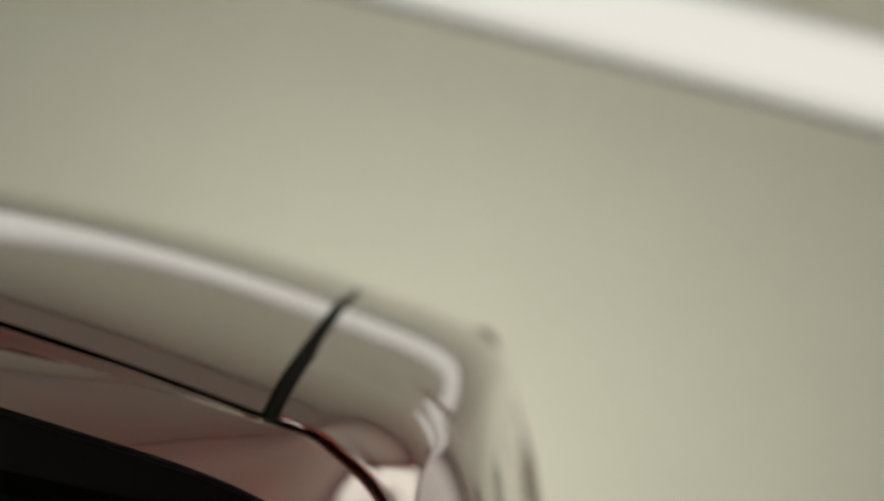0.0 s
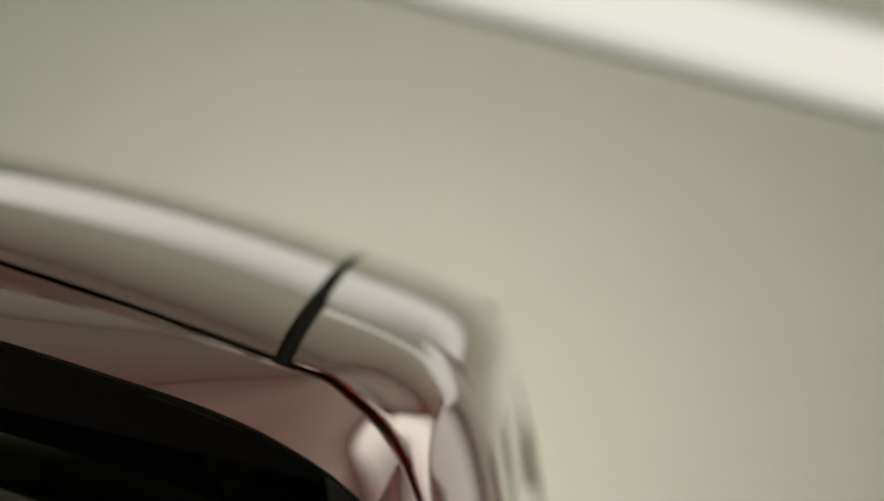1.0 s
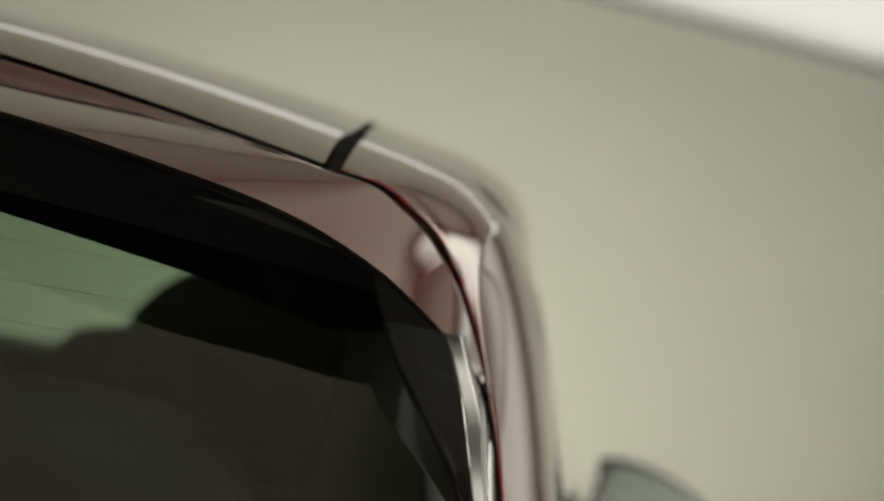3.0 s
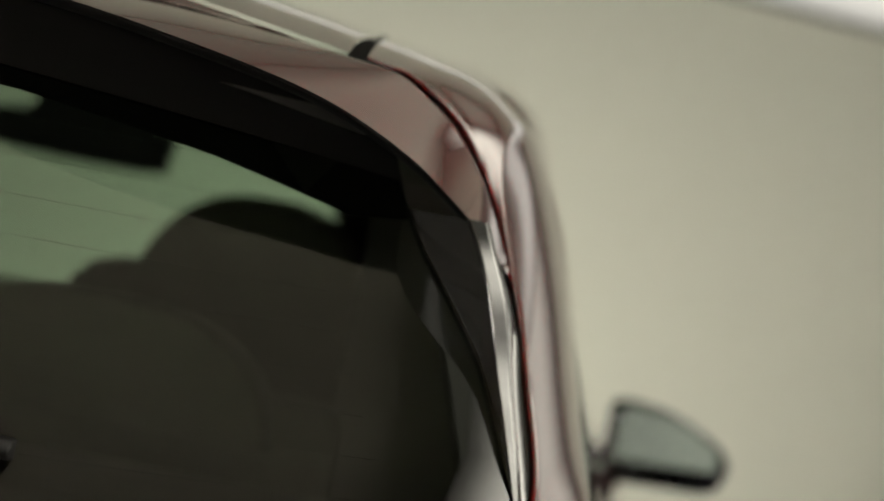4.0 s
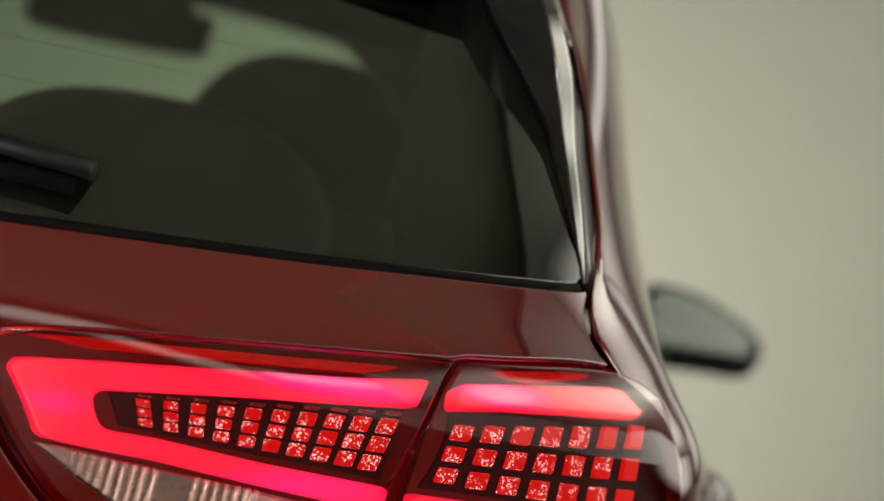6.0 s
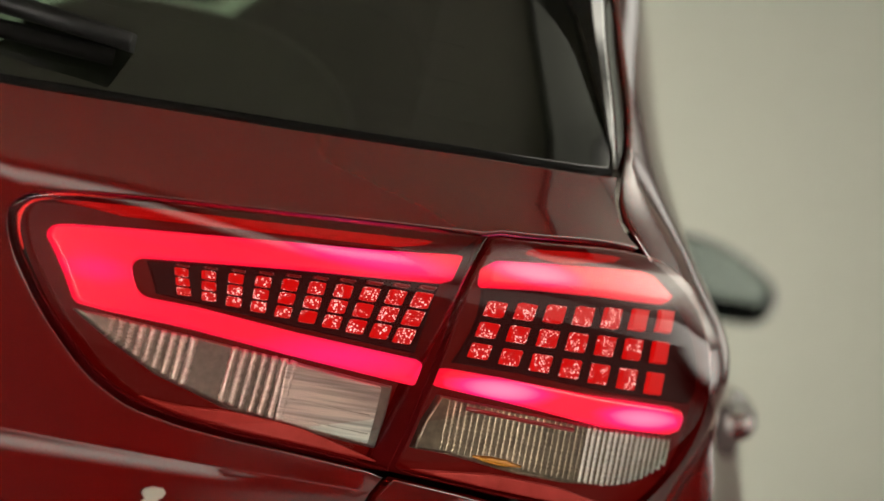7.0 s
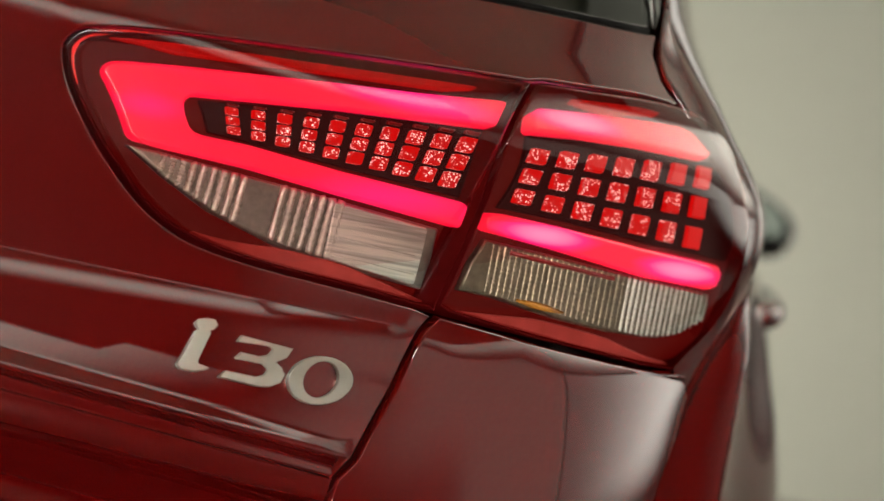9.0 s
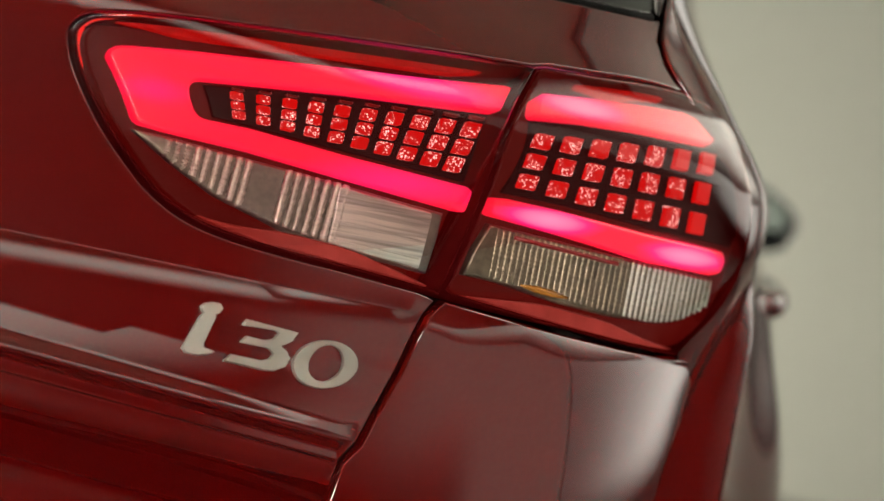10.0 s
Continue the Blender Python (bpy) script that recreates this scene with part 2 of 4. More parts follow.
def box(bm, lo, hi, bevel=0.0):
    lo, hi = Vector(lo), Vector(hi)
    made = bmesh.ops.create_cube(bm, size=1.0, matrix=Matrix.Translation((lo + hi) / 2) @ Matrix.Diagonal((*(hi - lo), 1)))
    if bevel:
        edges = list({e for v in made["verts"] for e in v.link_edges})
        bmesh.ops.bevel(bm, geom=edges, offset=bevel, segments=3, affect="EDGES", profile=0.5)


BENDS = {}


def curve_value(z, table):
    """Value at z of the natural cubic spline through a table of (z, value) rows, straight beyond its ends."""
    if id(table) not in BENDS:
        xs, vs = np.array(table, float).T
        n, h = len(xs), np.diff(xs)
        a, b = np.eye(n), np.zeros(n)
        for i in range(1, n - 1):
            a[i, i - 1 : i + 2] = h[i - 1], 2 * (h[i - 1] + h[i]), h[i]
            b[i] = 6 * ((vs[i + 1] - vs[i]) / h[i] - (vs[i] - vs[i - 1]) / h[i - 1])
        BENDS[id(table)] = (table, [float(v) for v in xs], [float(v) for v in vs], [float(v) for v in np.linalg.solve(a, b)])
    _, xs, vs, bend = BENDS[id(table)]
    n = len(xs)
    i = 0
    while i < n - 2 and z > xs[i + 1]:
        i += 1
    h = xs[i + 1] - xs[i]
    t = min(max(z, xs[0]), xs[-1])
    p, q = (xs[i + 1] - t) / h, (t - xs[i]) / h
    v = p * vs[i] + q * vs[i + 1] + ((p ** 3 - p) * bend[i] + (q ** 3 - q) * bend[i + 1]) * h * h / 6
    if z != t:
        slope = (vs[i + 1] - vs[i]) / h + ((1 - 3 * p * p) * bend[i] + (3 * q * q - 1) * bend[i + 1]) * h / 6
        v += slope * (z - t)
    return v


def smooth_step(a, b, v):
    t = min(max((v - a) / (b - a), 0.0), 1.0)
    return t * t * (3 - 2 * t)


# ---- the car's skin: x to its right, y ahead, z up, metres from under its tail ----
HALF_WIDTH = [(0.2, 0.74), (0.5, 0.775), (0.7, 0.785), (0.816, 0.794), (0.887, 0.808), (0.955, 0.830), (1.0, 0.828), (1.05, 0.795), (1.11, 0.776),
              (1.165, 0.757), (1.25, 0.722), (1.3, 0.69), (1.35, 0.65)]
TAIL = [(0.2, -0.06), (0.5, -0.10), (0.7, -0.10), (0.82, -0.092), (0.9, -0.066), (1.0, -0.046), (1.045, -0.040), (1.068, -0.022), (1.1, 0.006), (1.2, 0.081), (1.3, 0.150),
        (1.4, 0.215)]
CORNER = 0.47
ROUND = 0.75  # metres of chart for a radian round the tail


def tail(u, z, ahead=0.0):
    return Vector((curve_value(z, HALF_WIDTH) * math.sin(u), curve_value(z, TAIL) + CORNER * (1 - math.cos(u)) + ahead, z))


def turn_of(x, z):
    return math.asin(max(-0.9995, min(0.9995, x / curve_value(z, HALF_WIDTH))))


def chart(points):
    """Outline in (x, z) as seen from behind, laid on the tail's chart."""
    return [(ROUND * turn_of(x, z), z) for x, z in points]


FLARE = [(0.2, 0.10), (0.6, 0.13), (0.8, 0.118), (0.9, 0.072), (0.955, 0.034), (0.985, 0.010), (1.03, 0.0), (1.06, 0.0), (1.4, 0.0)]


def flank(y, z):
    w = curve_value(z, HALF_WIDTH)
    start = curve_value(z, TAIL) + CORNER
    step = max(0.0, 0.838 - w) * smooth_step(0.975, 0.90, z)
    flare = max(0.0, curve_value(z, FLARE) - step)
    return Vector((w + step * smooth_step(0.404, 0.430, y) + flare * smooth_step(0.45, start + 0.56, y) * (1 - 0.5 * smooth_step(2.9, 4.1, y)), y, z))


ROOF_LINE = [(0.1, 1.350), (0.40, 1.404), (0.50, 1.4192), (0.62, 1.4306), (0.84, 1.4460), (1.2, 1.468), (1.5, 1.477), (1.9, 1.480), (2.4, 1.460), (2.7, 1.435)]
CROWN = [(0.0, 0.0), (0.2, 0.005), (0.38, 0.019), (0.526, 0.039), (0.58, 0.048), (0.62, 0.056), (0.65, 0.065), (0.672, 0.077), (0.688, 0.094),
         (0.700, 0.118), (0.708, 0.15)]


def roof(x, y):
    return Vector((x, y, curve_value(y, ROOF_LINE) - curve_value(abs(x), CROWN)))


def catmull(points, n=6, closed=True):
    out, k = [], len(points)
    for i in range(k if closed else k - 1):
        p = [Vector(points[(i + j) % k] if closed else points[min(max(i + j, 0), k - 1)]) for j in (-1, 0, 1, 2)]
        for s in range(n):
            t = s / n
            q = 0.5 * (2 * p[1] + (p[2] - p[0]) * t + (2 * p[0] - 5 * p[1] + 4 * p[2] - p[3]) * t * t + (3 * p[1] - p[0] - 3 * p[2] + p[3]) * t ** 3)
            out.append(tuple(q))
    if not closed:
        out.append(tuple(points[-1]))
    return out


def dense(points, step):
    out, k = [], len(points)
    for i in range(k):
        a, b = Vector(points[i]), Vector(points[(i + 1) % k])
        n = max(1, math.ceil((b - a).length / step))
        out += [tuple(a.lerp(b, j / n)) for j in range(n)]
    return out


def rounded(points, radius, n=4):
    """The polygon with its corners rounded."""
    out, k = [], len(points)
    for i in range(k):
        a, b, c = Vector(points[i - 1]), Vector(points[i]), Vector(points[(i + 1) % k])
        r = min(radius, (a - b).length * 0.45, (c - b).length * 0.45)
        p, q = b + (a - b).normalized() * r, b + (c - b).normalized() * r
        for j in range(n + 1):
            t = j / n
            out.append(tuple(p.lerp(b, t).lerp(b.lerp(q, t), t)))
    return out


def inset(points, d):
    out, k = [], len(points)
    area = sum(points[i - 1][0] * points[i][1] - points[i][0] * points[i - 1][1] for i in range(k))
    side = 1 if area > 0 else -1
    for i in range(k):
        a, b, c = Vector(points[i - 1]), Vector(points[i]), Vector(points[(i + 1) % k])
        n = Vector((0.0, 0.0))
        for e in ((b - a), (c - b)):
            if e.length > 1e-9:
                e.normalize()
                n += Vector((-e.y, e.x)) * side
        if n.length > 1e-6:
            n.normalize()
        out.append(tuple(b + n * d))
    return out


def inside(p, poly):
    hit, k = False, len(poly)
    for i in range(k):
        (x0, y0), (x1, y1) = poly[i - 1], poly[i]
        if (y0 > p[1]) != (y1 > p[1]) and p[0] < (x1 - x0) * (p[1] - y0) / (y1 - y0) + x0:
            hit = not hit
    return hit


def skin(name, outline, surface, mat, parent, step=0.015, edge=0.002, depth=0.006, holes=(), label="", raised=0.0, lines=(), free=None):
    """A sheet that follows a surface inside an outline, with a rolled rim and a thickness.
    lines: rows of points that the mesh's edges follow. free: where, beside them, the even grid is laid."""
    outline = dense(outline, step)
    holes = [dense(h, step) for h in holes]
    rings = [(outline, inset(outline, edge))] + [(h, inset(h, -edge)) for h in holes]
    verts, edges = [], []
    for _, ring in rings:
        first = len(verts)
        verts += [Vector(p) for p in ring]
        edges += [(first + i, first + (i + 1) % len(ring)) for i in range(len(ring))]
    inner, gaps = rings[0][1], [r[1] for r in rings[1:]]
    keep_off = inset(inner, step * 0.3)
    gap_off = [inset(g, -step * 0.3) for g in gaps]
    xs, ys = [p[0] for p in inner], [p[1] for p in inner]
    nx, ny = int((max(xs) - min(xs)) / step) + 1, int((max(ys) - min(ys)) / step) + 1
    for i in range(nx + 1):
        for j in range(ny + 1):
            p = (min(xs) + (i + 0.5 * (j % 2)) * step, min(ys) + j * step)
            if (free is None or free(*p)) and inside(p, keep_off) and not any(inside(p, g) for g in gap_off):
                verts.append(Vector(p))
    close = inset(inner, 0.0008)
    for line in lines:
        last = None
        for p in line:
            if inside(p, close):
                verts.append(Vector(p))
                if last is not None:
                    edges.append((last, len(verts) - 1))
                last = len(verts) - 1
            else:
                last = None
    flat, _, faces, *_ = delaunay_2d_cdt(verts, edges, [], 0, 1e-7)
    bm = bmesh.new()
    facing = {}

    def put(p, sink):
        h = 1e-4
        at = surface(*p)
        n = (surface(p[0] + h, p[1]) - at).cross(surface(p[0], p[1] + h) - at)
        n = n.normalized() if n.length > 1e-12 else Vector((0, 0, 1))
        spot = bm.verts.new(at + n * (raised - sink))
        facing[spot] = n
        return spot

    made = [put(p, 0.0) for p in flat]
    for f in faces:
        c = sum((flat[i] for i in f), Vector((0, 0))) / len(f)
        if inside(c, inner) and not any(inside(c, g) for g in gaps):
            a, b, d = (flat[i] for i in f[:3])
            if (b - a).cross(d - a) < 0:
                f = f[::-1]
            bm.faces.new([made[i] for i in f])
    index = {}
    for i, p in enumerate(flat):
        index[(round(p.x, 6), round(p.y, 6))] = made[i]
    for ring, top in rings:
        k = len(ring)
        turn = sum(ring[i - 1][0] * ring[i][1] - ring[i][0] * ring[i - 1][1] for i in range(k)) > 0
        if ring is not outline:
            turn = not turn
        rows = [[index.get((round(p[0], 6), round(p[1], 6))) or put(p, 0.0) for p in top]]
        rows.append([put(tuple(Vector(p).lerp(Vector(q), 0.3)), edge * 0.3) for p, q in zip(ring, top)])
        rows.append([put(p, edge) for p in ring])
        rows.append([put(p, depth) for p in ring])
        for i in range(k):
            out = rows[2][i].co - rows[0][i].co
            n = facing[rows[0][i]]
            out = out - n * out.dot(n)
            if out.length > 1e-7:
                out.normalize()
                facing[rows[1][i]] = (n + out).normalized()
                facing[rows[2][i]] = (0.25 * n + out).normalized()
                facing[rows[3][i]] = out
        for upper, lower in zip(rows, rows[1:]):
            for i in range(k):
                quad = [upper[i], lower[i], lower[(i + 1) % k], upper[(i + 1) % k]]
                if len(set(quad)) == 4:
                    bm.faces.new(quad if turn else quad[::-1])
    bm.verts.index_update()
    normals = [facing[v] for v in bm.verts]
    ob = finish(name, bm, mat, parent, label)
    ob.data.normals_split_custom_set_from_vertices(normals)
    return ob


def tube_along(bm, points, radius, sides=8):
    rows = []
    for i, p in enumerate(points):
        p = Vector(p)
        way = (Vector(points[min(i + 1, len(points) - 1)]) - Vector(points[max(i - 1, 0)])).normalized()
        a = way.orthogonal().normalized() if abs(way.z) > 0.9 else way.cross(Vector((0, 0, 1))).normalized()
        b = way.cross(a)
        r = radius(i / (len(points) - 1)) if callable(radius) else radius
        rows.append([bm.verts.new(p + r * (math.cos(2 * math.pi * k / sides) * a + math.sin(2 * math.pi * k / sides) * b)) for k in range(sides)])
    for r0, r1 in zip(rows, rows[1:]):
        for k in range(sides):
            bm.faces.new([r0[k], r0[(k + 1) % sides], r1[(k + 1) % sides], r1[k]])
    bm.faces.new(rows[0][::-1])
    bm.faces.new(rows[-1])


def sheet(name, grid, mat, parent, label="", closed=False, caps=False):
    """A mesh from rows of points."""
    bm = bmesh.new()
    rows = [[bm.verts.new(p) for p in row] for row in grid]
    for r0, r1 in zip(rows, rows[1:]):
        k = len(r0)
        for i in range(k if closed else k - 1):
            bm.faces.new([r0[i], r0[(i + 1) % k], r1[(i + 1) % k], r1[i]])
    if caps:
        bm.faces.new(rows[0])
        bm.faces.new(rows[-1])
    bmesh.ops.recalc_face_normals(bm, faces=bm.faces)
    return finish(name, bm, mat, parent, label)


# ---- studio ----
def slab(name, lo, hi, mat, label, category):
    bm = bmesh.new()
    box(bm, lo, hi)
    return tagged(finish(name, bm, mat, smooth=False), label, category, kind="structure")


slab("floor", (-6.2, -6.2, -0.2), (6.2, 10.2, 0.0), FLOOR, "smooth warm grey studio floor", "floor")
slab("wall_north", (-6.2, 10.0, 0.0), (6.2, 10.2, 5.0), WALL_PAINT, "plain beige painted studio backdrop wall", "wall")
slab("wall_east", (6.0, -6.0, 0.0), (6.2, 10.0, 5.0), DARK_WALL, "dark draped studio side wall", "wall")
slab("wall_west", (-6.2, -6.0, 0.0), (-6.0, 10.0, 5.0), DARK_WALL, "dark draped studio side wall", "wall")
slab("wall_south", (-6.2, -6.2, 0.0), (6.2, -6.0, 5.0), DARK_WALL, "dark draped studio rear wall", "wall")
slab("ceiling", (-6.2, -6.2, 5.0), (6.2, 10.2, 5.2), CEILING, "warm grey studio ceiling", "ceiling")


def hanging_softbox(label, place, turn, half_x, half_y, deep, cloth, face_down, tops):
    """A cloth-fronted light box on cables from the ceiling."""
    softbox = tagged(new("softbox"), label, "studio light")
    softbox.matrix_world = place @ turn
    bm = bmesh.new()
    if face_down:
        box(bm, (-half_x, -half_y, -0.012), (half_x, half_y, -0.002), 0.003)
    else:
        box(bm, (-half_x, -0.012, -half_y), (half_x, -0.002, half_y), 0.003)
    part("diffuser", bm, cloth, softbox, "glowing white diffuser cloth")
    bm = bmesh.new()
    if face_down:
        box(bm, (-half_x - 0.03, -half_y - 0.03, 0.0), (half_x + 0.03, half_y + 0.03, deep), 0.02)
    else:
        box(bm, (-half_x - 0.004, 0.0, -half_y - 0.003), (half_x + 0.004, deep, half_y + 0.003), 0.003)
    part("housing", bm, BLACK, softbox)
    back = softbox.matrix_world.inverted()
    for x, y in tops:
        low = softbox.matrix_world @ Vector((x, y, deep * 0.5 if face_down else half_y))
        bm = bmesh.new()
        tube_along(bm, [back @ low, back @ Vector((low.x, low.y, 5.0))], 0.006, 6)
        part("cable", bm, BLACK, softbox)
    return softbox


hanging_softbox("white glowing fabric softbox hanging before the backdrop", pose(0.60, 8.5, 2.564), pose(0, 0, 0, 0, 4, 0), 3.6, 0.17, 0.16, DIFFUSER, False,
                ((-2.4, 0.08), (2.4, 0.08)))
hanging_softbox("large upright white silk softbox hanging beside the car", pose(4.6, 3.9, 3.15), pose(0, 0, 0, 0, 88, 0), 1.18, 5.3, 0.12, SILK, True,
                ((-1.1, -4.2), (-1.1, 0.0), (-1.1, 4.2)))
hanging_softbox("tall soft white panel light hanging before the backdrop", pose(3.75, 9.6, 1.85), pose(0, 0, 0), 1.35, 1.25, 0.10, PANEL_CLOTH, False,
                ((-1.1, 0.05), (1.1, 0.05)))
hanging_softbox("low white silk softbox hanging beside the bonnet", pose(4.75, 4.6, 1.54), pose(0, 0, 0, 0, 90, 0), 1.10, 3.7, 0.10, LOW_SILK, True,
                ((-1.0, -3.2), (-1.0, 3.2)))
# Extra unseen softbox, added to lay a pale haze on the bumper.
hanging_softbox("added unseen tall dim fill softbox by the side wall", pose(5.6, -0.5, 1.42), pose(0, 0, 0, 0, 90, 0), 1.3, 4.0, 0.10, DIM_FILL, True,
                ((-1.2, -3.2), (-1.2, 3.2)))
# Added unseen fill behind the car; it lights the tailgate's red paint.
hanging_softbox("added unseen low white fill softbox behind the car", pose(1.2, -5.5, 0.95), pose(0, 0, 0, 0, 0, 180), 1.5, 0.6, 0.12, REAR_FILL_CLOTH, False,
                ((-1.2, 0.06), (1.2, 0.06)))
hanging_softbox("broad white overhead softbox hanging above the bonnet", pose(0.2, 6.2, 4.75), pose(0, 0, 0), 5.2, 3.3, 0.14, TOP_CLOTH, True,
                ((-2.8, -2.3), (2.8, -2.3), (-2.8, 2.3), (2.8, 2.3)))
# Unseen softbox added so that its reflection greys the spoiler's end.
hanging_softbox("added unseen square overhead fill softbox beside the windscreen", pose(3.1, 5.8, 4.66), pose(0, 0, 0), 2.4, 2.9, 0.04, SIDE_TOP_FILL, True,
                ((-1.8, -2.0), (1.8, -2.0), (-1.8, 2.0), (1.8, 2.0)))
hanging_softbox("white corner softbox hanging behind the car", pose(5.25, -1.9, 3.60), pose(0, 0, 0, 0, 0, -112), 1.15, 0.60, 0.12, CORNER_CLOTH, False,
                ((-0.9, 0.06), (0.9, 0.06)))
hanging_softbox("long narrow white softbox hanging behind the car", pose(2.96, -4.44, 3.62), pose(0, 0, 0, 0, 0, 204), 3.0, 0.95, 0.12, OVERHEAD, False,
                ((-1.6, 0.06), (1.6, 0.06)))

# ---- the car ----
car = tagged(new("hatchback_car"), "glossy dark red hatchback with lit tail lamps on studio floor", "car")

# lamp outlines, as seen from behind: x, z
SEAM_LINE = catmull([(0.647, 0.903), (0.654, 0.932), (0.661, 0.968), (0.6665, 1.010), (0.672, 1.040)], 6, False)
INNER_RUN = catmull([(0.672, 1.040), (0.621, 1.036), (0.569, 1.0315), (0.512, 1.0265), (0.476, 1.0225), (0.458, 1.0195), (0.447, 1.0165), (0.4408, 1.0105), (0.4394, 1.003), (0.445, 0.987),
                     (0.460, 0.965), (0.477, 0.946), (0.494, 0.931), (0.513, 0.9205), (0.534, 0.915), (0.563, 0.911), (0.605, 0.9075), (0.647, 0.903)], 6, False)
OUTER_RUN = catmull([(0.653, 0.903), (0.684, 0.899), (0.717, 0.895), (0.751, 0.891), (0.778, 0.8885), (0.788, 0.8885), (0.797, 0.893), (0.809, 0.912), (0.818, 0.945), (0.8185, 0.977), (0.8115, 1.001),
                     (0.792, 1.028), (0.776, 1.040), (0.764, 1.0455), (0.751, 1.0475), (0.731, 1.047), (0.704, 1.044), (0.672, 1.041)], 6, False)
GAP = 0.0012


CREASE = [(0.40, 1.0235), (0.471, 1.0186), (0.53, 1.0115), (0.58, 1.0062), (0.635, 1.0025), (0.70, 1.0005), (0.765, 0.9975), (0.82, 0.9945)]


def crease_line(x):
    return curve_value(min(max(x, 0.40), 0.82), CREASE)


def lens_surface(a, z):
    """The lens: upright below its crease, leaning away more and more above it."""
    u = a / ROUND
    x = curve_value(z, HALF_WIDTH) * math.sin(u)
    fold = crease_line(x)
    d = z - fold
    inward = Vector((-CORNER * math.sin(u), 0.82 * math.cos(u), 0.0)).normalized()
    slope = inward.dot(tail(u, fold + 0.002) - tail(u, fold - 0.002)) / 0.004
    soft = 0.0006 + 0.0020 * smooth_step(0.70, 0.52, x)
    up = soft * math.log1p(math.exp(min(d / soft, 60.0)))
    bend = 12.0 * smooth_step(0.72, 0.54, x)
    lean = (0.05 - slope) * up + bend * up * up / (1 + 22 * up) + (slope + 0.14) * 0.09 * math.tanh(max(-d, 0.0) / 0.09) * smooth_step(0.118, 0.103, -d)
    return tail(u, z, -0.004) + inward * lean * smooth_step(0.832, 0.775, x)


def tail_surface(a, z):
    return tail(a / ROUND, z)


def shoulder_line(a):
    return 0.899 - 0.018 * (abs(a) / ROUND - 0.55)


def lip_line(a):
    return 0.842 - 0.072 * (abs(a) / ROUND - 0.584)


def gate_surface(a, z):
    """The tailgate: a shelf under the lamps rolling over softly, and a flared lip above the undercut."""
    shoulder, lip = shoulder_line(a), lip_line(a)
    down = shoulder - z
    soft = 0.0006 * math.log1p(math.exp(min(down / 0.0006, 60.0)))
    out = 0.0088 * (1 - math.exp(-soft / 0.018)) - 0.30 * min(soft, 0.07) + 0.0044 * math.tanh(max(-down, 0.0) / 0.02) + 0.0016 * smooth_step(lip + 0.008, lip, z)
    back = 0.012 * smooth_step(lip, lip - 0.009, z) + 0.004 * smooth_step(lip - 0.012, lip - 0.016, z) + 0.062 * smooth_step(lip - 0.017, lip - 0.075, z)
    return tail(a / ROUND, z, -out + back)


def bumper_top(a):
    x = abs(0.80 * math.sin(a / ROUND))
    return 0.9015 - 0.12 * max(0.0, x - 0.64)


def notch(a):
    return 0.0122 * smooth_step(0.694, 0.652, abs(0.805 * math.sin(a / ROUND)))


def bumper_surface(a, z):
    """The bumper: rolled over along its top, with a notch running out beside the tailgate."""
    roll = max(0.0, bumper_top(a) - notch(a) - z)
    upright = 0.24 * 0.08 * math.tanh(roll / 0.08) * smooth_step(0.74, 0.63, abs(0.805 * math.sin(a / ROUND)))
    rise = 0.0055 * math.exp(-roll / 0.010) + 0.004 * (1 - math.exp(-roll / 0.06)) + upright + 0.22 * min(max(bumper_top(a) - z, 0.0), notch(a))
    u = a / ROUND
    outward = Vector((CORNER * math.sin(u), -0.82 * math.cos(u), 0.0)).normalized()
    fuller = 0.17 * 0.09 * math.tanh(roll / 0.09) * smooth_step(0.63, 0.76, abs(0.805 * math.sin(u)))
    return tail(u, z, rise - 0.008) + outward * fuller


inner_outline = chart(INNER_RUN[:-1] + SEAM_LINE[:-1])
outer_outline = chart(OUTER_RUN[:-1] + SEAM_LINE[::-1][:-1])


def shifted(ahead):
    return lambda a, z: tail(a / ROUND, z, ahead)


def on_tail(x, z, ahead=0.014):
    return tuple(tail(turn_of(x, z), z, ahead))


inner_lamp = skin("tail_lamp", inset(inner_outline, GAP), shifted(0.034), BEZEL, car, 0.012, 0.002, 0.03,
                  label="inner tail lamp with glowing red light guide and clear reverser")
outer_lamp = skin("tail_lamp", inset(outer_outline, GAP), shifted(0.034), BEZEL, car, 0.012, 0.002, 0.03,
                  label="outer wrap-round tail lamp with glowing red cells")
for lamp, outline in ((inner_lamp, inner_outline), (outer_lamp, outer_outline)):
    whole = inset(outline, GAP)
    crease_rows = [[(0.30 + 0.85 * k / 150, crease_line(0.82 * math.sin((0.30 + 0.85 * k / 150) / ROUND)) + d) for k in range(151)]
                   for d in (-0.004, -0.002, -0.001, 0.0, 0.001, 0.002, 0.004, 0.0065, 0.0095, 0.013)]
    lens = skin("lens", whole, lens_surface, LENS, lamp, 0.005, 0.0012 if lamp is inner_lamp else 0.0026, 0.003, lines=crease_rows, free=lambda a, z: abs(z - crease_line(0.82 * math.sin(a / ROUND))) > 0.016 or a > 1.14)
    lens.visible_shadow = False
    skin("rim", inset(whole, 0.0006), shifted(0.003), RED_LENS, lamp, 0.01, 0.0006, 0.032, holes=[inset(whole, 0.0020)])

